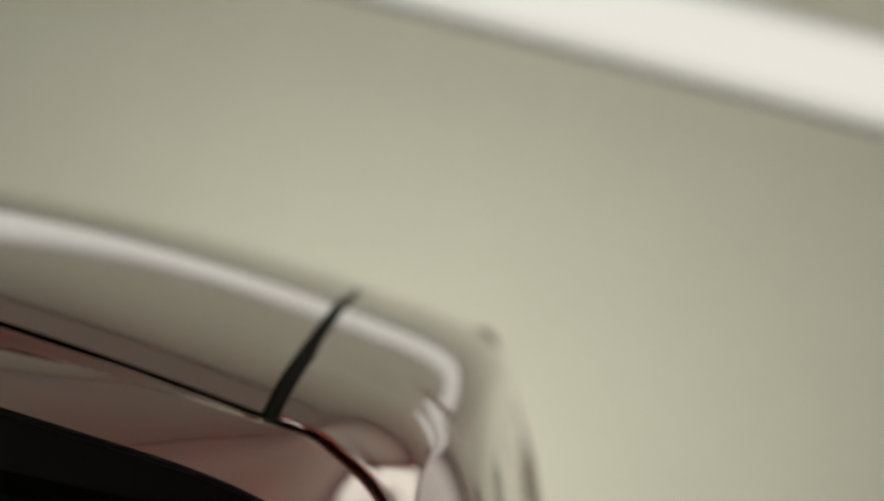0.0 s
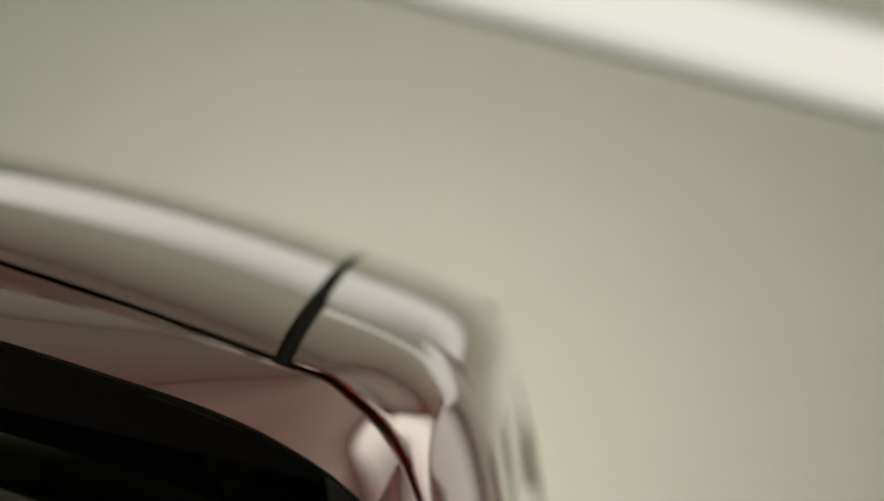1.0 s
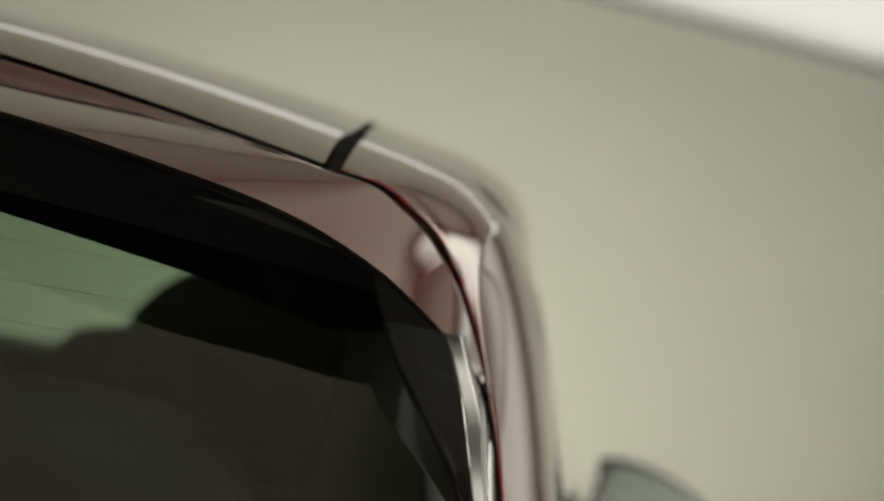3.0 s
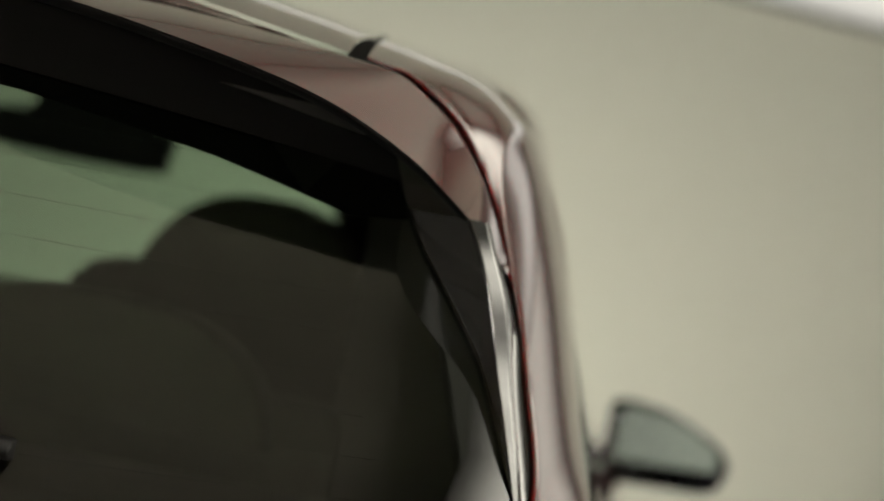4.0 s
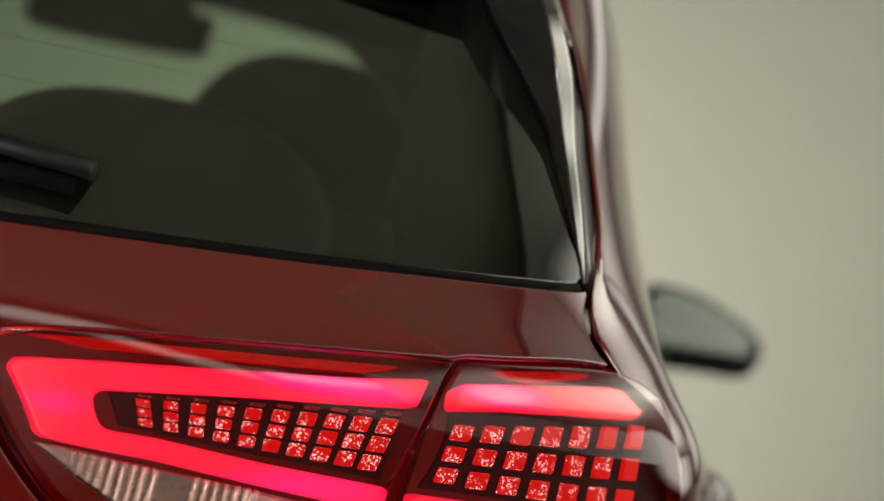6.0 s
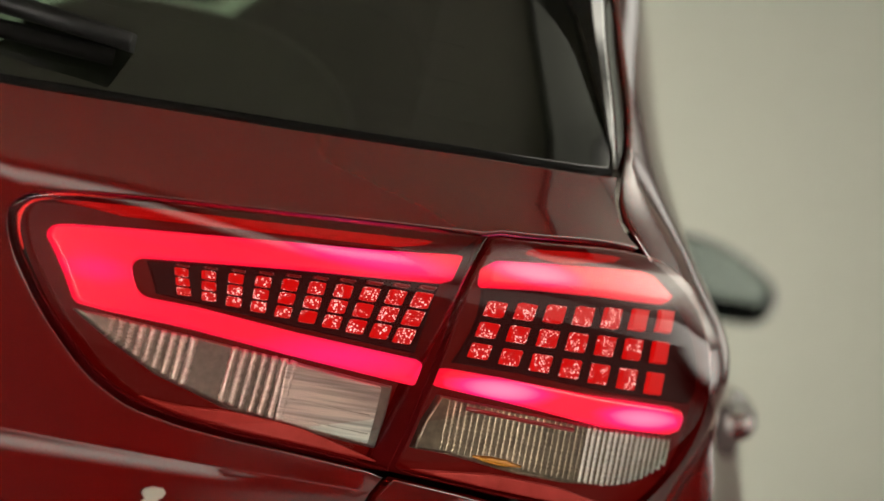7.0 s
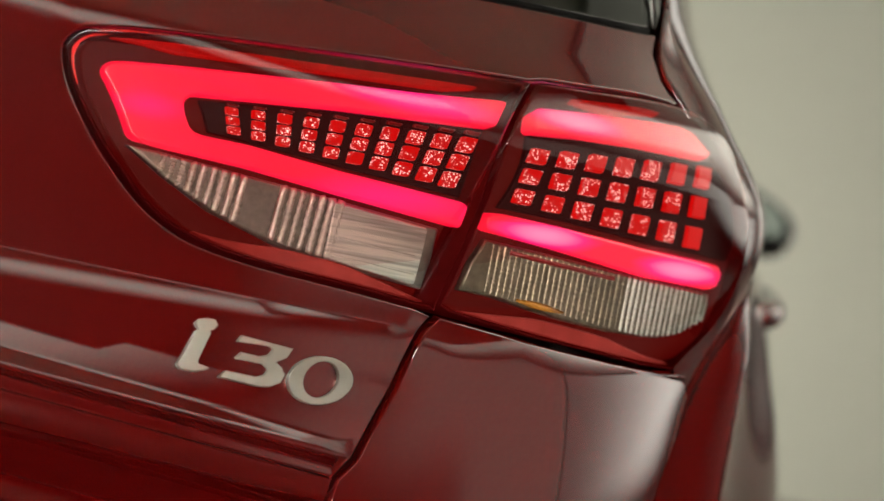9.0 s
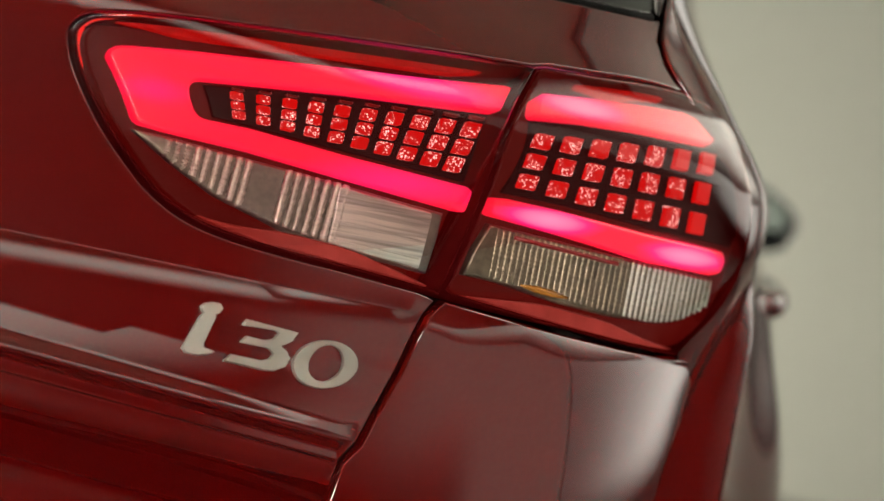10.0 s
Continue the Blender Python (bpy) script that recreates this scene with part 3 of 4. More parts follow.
# red bands under the upper edge of the lenses, their glow put in as emission
INNER_TOP = [(0.447, 1.0165), (0.476, 1.0225), (0.512, 1.0265), (0.569, 1.0315), (0.621, 1.036), (0.672, 1.040)]
OUTER_TOP = [(0.672, 1.041), (0.704, 1.044), (0.731, 1.0465), (0.765, 1.0465)]
for lamp, table, x0, x1 in ((inner_lamp, INNER_TOP, 0.456, 0.664), (outer_lamp, OUTER_TOP, 0.679, 0.760)):
    xs = [x0 + (x1 - x0) * k / 12 for k in range(13)]
    band = [(x, curve_value(x, table) - 0.0030) for x in xs] + [(x, curve_value(x, table) - 0.0036 - 0.0076 * min(1.0, 28 * (x - x0), 28 * (x1 - x))) for x in xs[::-1]]
    skin("upper_band", chart(band), shifted(0.016), RED_GLOW_BAND, lamp, 0.012, 0.001, 0.006)

# bands along the foot: lens haze and red glow put into colour and emission
INNER_FOOT = [(0.513, 0.9205), (0.534, 0.915), (0.563, 0.911), (0.605, 0.9075), (0.647, 0.903)]
OUTER_FOOT = [(0.653, 0.903), (0.684, 0.899), (0.717, 0.895), (0.751, 0.891), (0.778, 0.8885), (0.79, 0.889)]
for lamp, table, x0, x1 in ((inner_lamp, INNER_FOOT, 0.516, 0.640), (outer_lamp, OUTER_FOOT, 0.660, 0.786)):
    xs = [x0 + (x1 - x0) * k / 12 for k in range(13)]
    band = [(x, curve_value(x, table) + 0.0030) for x in xs] + [(x, curve_value(x, table) + 0.0036 + 0.0082 * min(1.0, 22 * (x - x0), 22 * (x1 - x))) for x in xs[::-1]]
    skin("lower_band", chart(band), shifted(0.020), RED_GLOW_FOOT, lamp, 0.012, 0.001, 0.006)

# light leaking along the lens edge round the inner corner
bm = bmesh.new()
leak = catmull([on_tail(x, z, 0.006) for x, z in ((0.4475, 0.9874), (0.4432, 0.9975), (0.4428, 1.0055), (0.4462, 1.0122), (0.4545, 1.0160), (0.468, 1.0190), (0.492, 1.0225), (0.520, 1.0257))], 5, False)
tube_along(bm, leak, lambda t: 0.0003 + 0.0011 * math.sin(math.pi * t) ** 0.7, 6)
part("edge_glow", bm, EDGE_GLOW, inner_lamp, "glowing red lens edge")

# the light guides
GUIDE = light_guide("inner_guide", (1.0, 0.004, 0.045), (1.0, 0.05, 0.40), 1.0, [(*on_tail(0.615, 1.0155), 0.060, 0.72), (*on_tail(0.612, 0.9605), 0.060, 0.40), (*on_tail(0.482, 0.984), 0.026, 0.33)], 0.0105)
OUTER_GUIDE = light_guide("outer_guide", (1.0, 0.004, 0.036), (1.0, 0.26, 0.48), 1.0, [(*on_tail(0.702, 1.0235), 0.036, 0.98), (*on_tail(0.697, 0.9560), 0.036, 0.98), (*on_tail(0.780, 0.9500), 0.036, 0.98)], 0.0092)
guide_outline = rounded(chart([(0.457, 0.9967), (0.4577, 1.0002), (0.460, 1.0028), (0.4668, 1.0043), (0.4996, 1.0084), (0.5421, 1.0127), (0.5765, 1.0164), (0.6177, 1.0205), (0.6597, 1.0262), (0.6637, 1.0251),
                       (0.6646, 1.0141), (0.6621, 1.0112), (0.6205, 1.0066), (0.5794, 1.0025), (0.5336, 0.9971), (0.5054, 0.9938), (0.5014, 0.9923), (0.4997, 0.9892), (0.5009, 0.9843), (0.5045, 0.9775),
                       (0.5073, 0.975), (0.5109, 0.974), (0.5352, 0.9736), (0.5858, 0.9693), (0.6499, 0.9655), (0.6532, 0.964), (0.654, 0.9533), (0.652, 0.951), (0.5882, 0.957), (0.5373, 0.9620),
                       (0.4941, 0.9640), (0.4795, 0.9653), (0.4763, 0.9673)]), 0.003, 3)
skin("light_guide", guide_outline, shifted(0.014), GUIDE, inner_lamp, 0.006, 0.002, 0.012, label="glowing pinkish red light guide")
skin("light_guide", rounded(chart([(0.6785, 1.024), (0.6804, 1.0269), (0.7069, 1.0305), (0.7401, 1.0340), (0.7620, 1.0362), (0.7706, 1.0345), (0.7848, 1.0236), (0.7829, 1.0209), (0.7427, 1.0199), (0.7096, 1.0174),
                                   (0.6813, 1.0131), (0.6793, 1.0149)]), 0.003, 3),
     shifted(0.014), OUTER_GUIDE, outer_lamp, 0.006, 0.002, 0.012, label="glowing red light guide")
skin("light_guide", rounded(chart([(0.6642, 0.9585), (0.6666, 0.9622), (0.672, 0.9633), (0.704, 0.9623), (0.7545, 0.9589), (0.8035, 0.9568), (0.8060, 0.9523), (0.8040, 0.9438), (0.7985, 0.941), (0.7579, 0.9420),
                                   (0.7066, 0.9487), (0.6679, 0.9522), (0.6654, 0.9536)]), 0.003, 3),
     shifted(0.014), OUTER_GUIDE, outer_lamp, 0.006, 0.002, 0.012, label="glowing red light guide")

# stepped dark trays that carry the cells
skin("cell_tray", chart([(0.504, 0.992), (0.560, 0.9995), (0.612, 1.0045), (0.660, 1.009), (0.655, 0.967), (0.586, 0.9710), (0.512, 0.976)]), shifted(0.0295), TRAY, inner_lamp, 0.012, 0.001, 0.003)
skin("cell_tray", chart([(0.676, 1.011), (0.742, 1.018), (0.786, 1.019), (0.803, 1.000), (0.811, 0.975), (0.807, 0.960), (0.755, 0.962), (0.704, 0.9655), (0.668, 0.966)]), shifted(0.0295), TRAY, outer_lamp, 0.012, 0.001, 0.003)


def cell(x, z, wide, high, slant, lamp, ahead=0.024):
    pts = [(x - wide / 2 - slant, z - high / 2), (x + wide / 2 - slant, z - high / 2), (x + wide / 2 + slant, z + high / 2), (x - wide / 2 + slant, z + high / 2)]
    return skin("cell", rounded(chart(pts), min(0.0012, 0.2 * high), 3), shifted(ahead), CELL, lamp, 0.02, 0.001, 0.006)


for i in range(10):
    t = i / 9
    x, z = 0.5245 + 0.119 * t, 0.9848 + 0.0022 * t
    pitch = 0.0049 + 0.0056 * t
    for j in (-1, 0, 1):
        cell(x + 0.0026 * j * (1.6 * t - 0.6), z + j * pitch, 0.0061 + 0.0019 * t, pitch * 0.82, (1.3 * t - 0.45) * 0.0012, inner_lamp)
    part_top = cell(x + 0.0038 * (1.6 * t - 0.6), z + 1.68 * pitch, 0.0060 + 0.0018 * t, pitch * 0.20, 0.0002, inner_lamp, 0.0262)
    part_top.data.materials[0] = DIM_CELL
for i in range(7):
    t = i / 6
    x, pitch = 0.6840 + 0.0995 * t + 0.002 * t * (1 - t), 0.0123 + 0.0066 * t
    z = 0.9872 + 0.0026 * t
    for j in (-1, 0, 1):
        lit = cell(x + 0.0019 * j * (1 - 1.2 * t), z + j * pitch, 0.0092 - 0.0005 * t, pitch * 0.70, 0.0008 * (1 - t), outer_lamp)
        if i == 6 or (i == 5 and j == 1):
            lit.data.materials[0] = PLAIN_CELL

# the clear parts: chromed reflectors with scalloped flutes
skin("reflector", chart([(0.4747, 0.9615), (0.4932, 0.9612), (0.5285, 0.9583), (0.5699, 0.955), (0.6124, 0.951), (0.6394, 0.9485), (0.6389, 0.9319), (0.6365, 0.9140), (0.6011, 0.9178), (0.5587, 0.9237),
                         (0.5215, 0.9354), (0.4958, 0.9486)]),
     shifted(0.0225), GAP_CHROME, inner_lamp, 0.012, 0.002, 0.006, label="chromed reversing lamp reflector")
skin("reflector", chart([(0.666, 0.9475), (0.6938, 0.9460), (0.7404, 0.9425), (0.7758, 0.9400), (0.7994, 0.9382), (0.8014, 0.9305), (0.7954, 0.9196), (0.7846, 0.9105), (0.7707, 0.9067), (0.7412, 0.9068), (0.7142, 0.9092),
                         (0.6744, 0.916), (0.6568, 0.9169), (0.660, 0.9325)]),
     shifted(0.0225), GAP_AMBER_CHROME, outer_lamp, 0.012, 0.002, 0.006, label="chromed indicator reflector with painted amber reflections")

dice = random.Random(5)


def flute(x, low, high, radius, lamp, mat, ahead, bulbs, lean=0.0):
    """One scallop of a reflector, stepped along its length."""
    bm = bmesh.new()
    n = max(2, bulbs) * 4
    pts = []
    for k in range(n + 1):
        z = low + (high - low) * k / n
        px = x + lean * (z - low)
        pts.append(tail(turn_of(px, z), z, ahead))
    phase = dice.uniform(0, 2)
    for k, p in enumerate(pts):
        p.x += 0.00035 * math.sin(2.1 * k + phase)
    waves = [dice.uniform(0.05, 0.24) for _ in range(bulbs + 2)]
    tube_along(bm, pts, lambda t: radius * (1 - waves[int(t * bulbs)] * (math.cos(2 * math.pi * t * bulbs) * 0.5 + 0.5)), 10)
    part("flute", bm, mat, lamp)


def lower_edge(x):
    return curve_value(x, INNER_EDGE)


INNER_EDGE = [(0.47, 0.9635), (0.4958, 0.9490), (0.5215, 0.9360), (0.5587, 0.9245), (0.6011, 0.9185), (0.6365, 0.9150)]
for i in range(20):
    x = 0.4880 + i * 0.0051
    if 0.5385 < x < 0.5505:
        continue
    low, high = lower_edge(x) + 0.0008, 0.9605 - (x - 0.479) * 0.065
    if high - low > 0.006:
        flute(x, low, high, 0.0021 + dice.uniform(-0.0003, 0.0003), inner_lamp, CHROME, 0.0232, 5, 0.06)
skin("reflector", rounded(chart([(0.5835, 0.9525), (0.634, 0.9475), (0.6325, 0.9155), (0.602, 0.9192), (0.5835, 0.9218)]), 0.002, 3), shifted(0.0208), PLAIN_CHROME, inner_lamp, 0.012, 0.001, 0.003,
     label="plain bright reflector plate")
for x0, x1, z, thick in ((0.586, 0.631, 0.9230, 0.0006), (0.588, 0.630, 0.9330, 0.0005)):
    bm = bmesh.new()
    tube_along(bm, [tail(turn_of(x, z - 0.06 * (x - 0.6)), z - 0.06 * (x - 0.6), 0.0208 + 0.6 * thick) for x in (x0, (x0 + x1) / 2, x1)], thick, 6)
    part("flute", bm, CHROME, inner_lamp)
# outer flutes: amber reflections coloured in on the left, plain chrome on the right
for i in range(40):
    x = 0.6700 + i * 0.0033
    low = 0.9178 - (x - 0.658) * 0.11 if x < 0.765 else 0.9068 + (x - 0.765) ** 2 * 12
    high = 0.9465 - (x - 0.666) * 0.062
    flute(x, low + 0.001, high, 0.0014 + dice.uniform(-0.0002, 0.0002), outer_lamp, CHROME if i > 23 else AMBER_CHROME, 0.0236 - 0.0008 * (i > 23), 9)
bm = bmesh.new()
tube_along(bm, [on_tail(x, 0.9165 - 0.10 * (x - 0.69), 0.0218) for x in (0.688, 0.697, 0.706, 0.715)], lambda t: 0.0006 + 0.0016 * math.sin(math.pi * t), 8)
part("bulb", bm, AMBER, outer_lamp, "amber indicator bulb")
bm = bmesh.new()
tube_along(bm, [on_tail(x, 0.9425 - 0.07 * (x - 0.68), 0.0215) for x in (0.680, 0.700, 0.720, 0.740)], 0.0014, 6)
part("bulb_shade", bm, DIM_CELL, outer_lamp, "dark red bulb shade")

# panels of the tail
gate_low = [(0.0, 0.70), (0.597, 0.70), (0.612, 0.808), (0.620, 0.820), (0.632, 0.860), (0.640, 0.892), (0.645, 0.901)]
right = gate_low + [(x, z - 0.0005) for x, z in INNER_RUN[::-1][2:]]
# the strip above the lamps, up to the glass
top_edge = [(x, z + 0.0004) for x, z in OUTER_RUN[::-1][2:21]] + [(0.758, 1.0483), (0.7515, 1.0535), (0.745, 1.061), (0.738, 1.075), (0.7375, 1.088), (0.715, 1.0855), (0.651, 1.0815), (0.592, 1.0775), (0.535, 1.0745),
            (0.425, 1.0695), (0.25, 1.0665), (0.0, 1.0655)]
half = right + top_edge
whole = half[1:-1] + [half[-1]] + [(-x, z) for x, z in half[1:-1]][::-1] + [half[0]]
ACROSS = [-0.70 + 1.40 * k / 100 for k in range(101)]
gate_rows = [[(a, shoulder_line(a) + d) for a in ACROSS] for d in (0.018, 0.010, 0.005, 0.0025, 0.0012, 0.0004, -0.0004, -0.0012, -0.0022, -0.0034, -0.005, -0.007, -0.0095, -0.0125, -0.016, -0.020, -0.025, -0.031)]
gate_rows += [[(a, lip_line(a) + d) for a in ACROSS] for d in (0.025, 0.018, 0.012, 0.009, 0.006, 0.003, 0.001, 0.0, -0.0015, -0.003, -0.005, -0.007, -0.009, -0.012, -0.014, -0.016, -0.02, -0.03, -0.04, -0.05, -0.06, -0.075)]
gate = skin("tailgate", chart(whole), gate_surface, PAINT, car, 0.02, 0.0013, 0.007, lines=gate_rows, free=lambda a, z: z > 0.925 or z < 0.75, label="dark red tailgate with a sharp lip")

bumper_half = [(0.0, 0.695), (0.600, 0.695), (0.615, 0.806), (0.623, 0.818), (0.636, 0.860), (0.644, 0.891), (0.651, 0.901), (0.684, 0.897), (0.717, 0.8934), (0.751, 0.8898), (0.780, 0.8872),
               (0.7945, 0.8872), (0.798, 0.874), (0.7905, 0.846), (0.781, 0.816), (0.772, 0.75), (0.761, 0.60), (0.748, 0.42), (0.735, 0.24), (0.0, 0.24)]
whole = bumper_half[1:-1] + [bumper_half[-1]] + [(-x, z) for x, z in bumper_half[1:-1]][::-1] + [bumper_half[0]]
ROUNDABOUT = [-1.17 + 0.015 * k for k in range(122)] + [0.66 + 0.003 * k for k in range(50)] + [0.81 + 0.010 * k for k in range(37)]
bumper_rows = [[(a, bumper_top(a) - 0.5 * notch(a) - 0.0008) for a in ROUNDABOUT if notch(a) > 0.003]]
bumper_rows += [[(a, bumper_top(a) - notch(a) - d) for a in ROUNDABOUT] for d in (0.0, 0.001, 0.0025, 0.004, 0.0055, 0.007, 0.0085, 0.010, 0.012, 0.0145, 0.0175, 0.021, 0.025, 0.030, 0.036, 0.043, 0.052, 0.063, 0.076, 0.09, 0.105)]
bumper = skin("rear_bumper", chart(whole), bumper_surface, PAINT, car, 0.025, 0.0013, 0.007, lines=bumper_rows, free=lambda a, z: z < 0.77)

# dark body under the gaps
seal = []
for j in range(41):
    z = 0.22 + j * (1.30 - 0.22) / 40
    seal.append([Vector((p.x * 0.965, p.y, p.z)) for p in (tail(u * 0.1 * 1.50, z, 0.05 + 0.07 * smooth_step(0.92, 0.86, z)) for u in range(-10, 11))])
sheet("inner_shell", [[p for p in row] for row in seal if row[0].z < 1.06], SEAM, car)


# badge: three raised satin characters on the tailgate
badge = new("badge")
badge.parent = car
badge["label"] = "raised satin silver model badge"


def character(outline, holes=()):
    return skin("character", chart(outline), gate_surface, SILVER, badge, 0.004, 0.0006, 0.004, holes=[chart(h) for h in holes], raised=0.0032)


def oval(x, z, a, b, n, lean=0.0):
    return [(x + a * math.cos(2 * math.pi * k / n) + lean * b * math.sin(2 * math.pi * k / n), z + b * math.sin(2 * math.pi * k / n)) for k in range(n)]


character([(0.5344, 0.8806), (0.5387, 0.8804), (0.5403, 0.8782), (0.5391, 0.8755), (0.5372, 0.8745), (0.5378, 0.8732), (0.5344, 0.8590), (0.5347, 0.8565), (0.5406, 0.8551), (0.5386, 0.8537), (0.5329, 0.8521),
           (0.5269, 0.8523), (0.5247, 0.8547), (0.5303, 0.8728), (0.5318, 0.8744), (0.5305, 0.8753), (0.5297, 0.8775), (0.5310, 0.8795)])
character([(0.553, 0.8748), (0.5789, 0.8722), (0.5769, 0.8672), (0.5719, 0.8639), (0.5754, 0.8615), (0.5774, 0.8578), (0.5761, 0.8531), (0.5711, 0.8501), (0.5655, 0.8497), (0.546, 0.8514), (0.5485, 0.8552),
           (0.5636, 0.8544), (0.5675, 0.856), (0.5689, 0.8592), (0.5658, 0.8617), (0.552, 0.8623), (0.5545, 0.8662), (0.564, 0.8655), (0.5679, 0.8669), (0.5698, 0.8702), (0.5674, 0.8714), (0.5515, 0.8713)][::-1])
character(oval(0.5955, 0.8578, 0.0160, 0.0131, 40, 0.12), [oval(0.5955, 0.8584, 0.0086, 0.0100, 32, 0.10)])

# rear glass
glass_half = [(0.0, 1.069), (0.25, 1.070), (0.425, 1.0725), (0.535, 1.0775), (0.592, 1.0805), (0.651, 1.0845), (0.715, 1.0885), (0.731, 1.0905), (0.733, 1.096), (0.718, 1.132), (0.694, 1.182),
              (0.669, 1.216), (0.646, 1.245), (0.62, 1.285), (0.0, 1.33)]
whole = glass_half[1:-1] + [glass_half[-1]] + [(-x, z) for x, z in glass_half[1:-1]][::-1] + [glass_half[0]]
rear_glass = skin("rear_window", chart(whole), tail_surface, REAR_GLASS, car, 0.03, 0.002, 0.004, label="dark tinted rear window glass")
rear_glass.visible_shadow = False
bm = bmesh.new()
foot = glass_half[:8]
tube_along(bm, [tail(turn_of(x, z), z - 0.0018, 0.001) for x, z in [(-x, z) for x, z in foot[:0:-1]] + foot], 0.0030, 8)
part("glass_seal", bm, SEAM, rear_glass, "black rubber glass seal")

# opaque print along the top of the glass, heating wires
band_half = [(0.0, 1.302), (0.25, 1.300), (0.41, 1.292), (0.519, 1.277), (0.60, 1.258), (0.632, 1.262), (0.615, 1.300), (0.57, 1.325), (0.45, 1.346), (0.0, 1.362)]
whole = band_half[1:-1] + [band_half[-1]] + [(-x, z) for x, z in band_half[1:-1]][::-1] + [band_half[0]]
skin("black_print", chart(whole), shifted(0.006), SEAM, rear_glass, 0.03, 0.001, 0.002)
for k in range(9):
    bm = bmesh.new()
    z = 1.10 + 0.022 * k
    reach = 0.66 - 0.55 * (z - 1.1)
    tube_along(bm, [tail(turn_of(reach * (j / 16 - 1), z + 0.006 * (1 - (j / 16 - 1) ** 2)), z, 0.006) for j in range(33)], 0.00012, 4)
    part("heating_wire", bm, BLACK, rear_glass)

# the gap beside the tailgate, from the roof down to the belt: height, x
GAP_X = [(1.04, 0.768), (1.048, 0.7615), (1.061, 0.748), (1.075, 0.741), (1.102, 0.7405), (1.166, 0.725), (1.224, 0.707), (1.26, 0.6905), (1.279, 0.681), (1.2965, 0.6715), (1.318, 0.657), (1.341, 0.632)]
GLASS_X = [(1.085, 0.736), (1.092, 0.735), (1.132, 0.718), (1.182, 0.694), (1.216, 0.669), (1.245, 0.646), (1.27, 0.628)]

RIDGE_X = [(1.0925, 0.7335), (1.108, 0.729), (1.131, 0.7215), (1.150, 0.715), (1.179, 0.705), (1.218, 0.6933), (1.247, 0.682), (1.262, 0.674), (1.27, 0.669)]
EDGE_X = [(1.0925, 0.7345), (1.108, 0.7312), (1.134, 0.7245), (1.160, 0.7165), (1.193, 0.708), (1.226, 0.699), (1.25, 0.688), (1.27, 0.679)]

# side fins beside the glass
fin = []
for i in range(17):
    t = i / 16
    z = 1.0925 + (1.268 - 1.0925) * t
    a, g = curve_value(z, GLASS_X), curve_value(z, GAP_X) - 0.003
    ya, yg = tail(turn_of(a, z), z).y, tail(turn_of(g, z), z).y
    proud = 0.003 + 0.020 * t ** 1.5
    ridge = Vector((curve_value(z, RIDGE_X), ya - proud, z))
    w = curve_value(z, EDGE_X) - ridge.x
    outer = ridge + Vector((w, 1.27 * w, 0.0))
    row = [Vector((a + 0.002, ya + 0.02, z)), Vector((a, ya - 0.003, z))]
    row += [row[1].lerp(ridge, s) for s in (0.08, 0.35, 0.65, 0.93, 0.99)] + [ridge.lerp(outer, s) for s in (0.03, 0.12, 0.5, 0.88, 0.97)]
    row += [outer + Vector((0.0006, 0.002, 0)), Vector((outer.x + 0.001, max(yg, outer.y + 0.006), z)), Vector((g, max(yg, outer.y + 0.006) + 0.006, z))]
    fin.append(row)
side_fin = sheet("side_fin", fin, FIN, car, "gloss black fin beside the rear glass")
mirrored(side_fin)

# roof panel, its ditch strips and the rails beside them
N = 24
ys = [0.400 + (2.55 - 0.400) * i / 30 for i in range(31)]


def ditch(y):
    return 0.580 - 0.058 * (min(y, 1.6) - 0.40)


sheet("roof_panel", [[roof(-ditch(y) + 0.0055 + (2 * ditch(y) - 0.011) * k / N, y) for k in range(N + 1)] for y in ys], PAINT, car, "dark red glossy roof panel")
for side in (1, -1):
    bm = bmesh.new()
    rows = []
    for y in ys:
        c = ditch(y)
        rows.append([bm.verts.new(roof(side * (c + o), y) - Vector((0, 0, d))) for o, d in ((-0.008, 0.006), (-0.0055, 0.003), (0.0, 0.0025), (0.0055, 0.003), (0.008, 0.006))])
    for r0, r1 in zip(rows, rows[1:]):
        for k in range(4):
            bm.faces.new([r0[k], r0[k + 1], r1[k + 1], r1[k]])
    part("roof_strip", bm, SEAM, car, "black rubber roof moulding")


def side_x(z):
    return curve_value(z, HALF_WIDTH) + 0.007 * smooth_step(1.13, 1.07, z) * smooth_step(1.03, 1.06, z)


SIDE = [(1.0, 0.812), (1.042, 0.802), (1.11, 0.776), (1.165, 0.757), (1.20, 0.7465), (1.27, 0.7255), (1.325, 0.7025), (1.36, 0.6865)]


def narrow(y):
    """How much the cabin draws in towards the windscreen."""
    d = max(0.0, y - 0.9)
    return 0.022 * d * d / (d + 0.2)


def side_at(y, z):
    return curve_value(z, SIDE) - narrow(y) * smooth_step(1.07, 1.2, z)


def rail(y, w):
    """The cant rail and pillar across: w 0 to 1 from the roof strip over the shoulder, 1 to 2 down to the belt."""
    c = ditch(y) + 0.0055
    if w <= 1:
        x = c + (0.690 - c) * w
        return Vector((x - narrow(y) * w, y, roof(x, y).z))
    top = roof(0.690, y).z
    z = top + (1.042 - top) * (w - 1)
    ease = (0.690 - curve_value(top, SIDE)) * smooth_step(top - 0.07, top, z)
    return Vector((curve_value(z, SIDE) + ease - narrow(y) * max(smooth_step(1.07, 1.2, z), smooth_step(top - 0.07, top, z)), y, z))


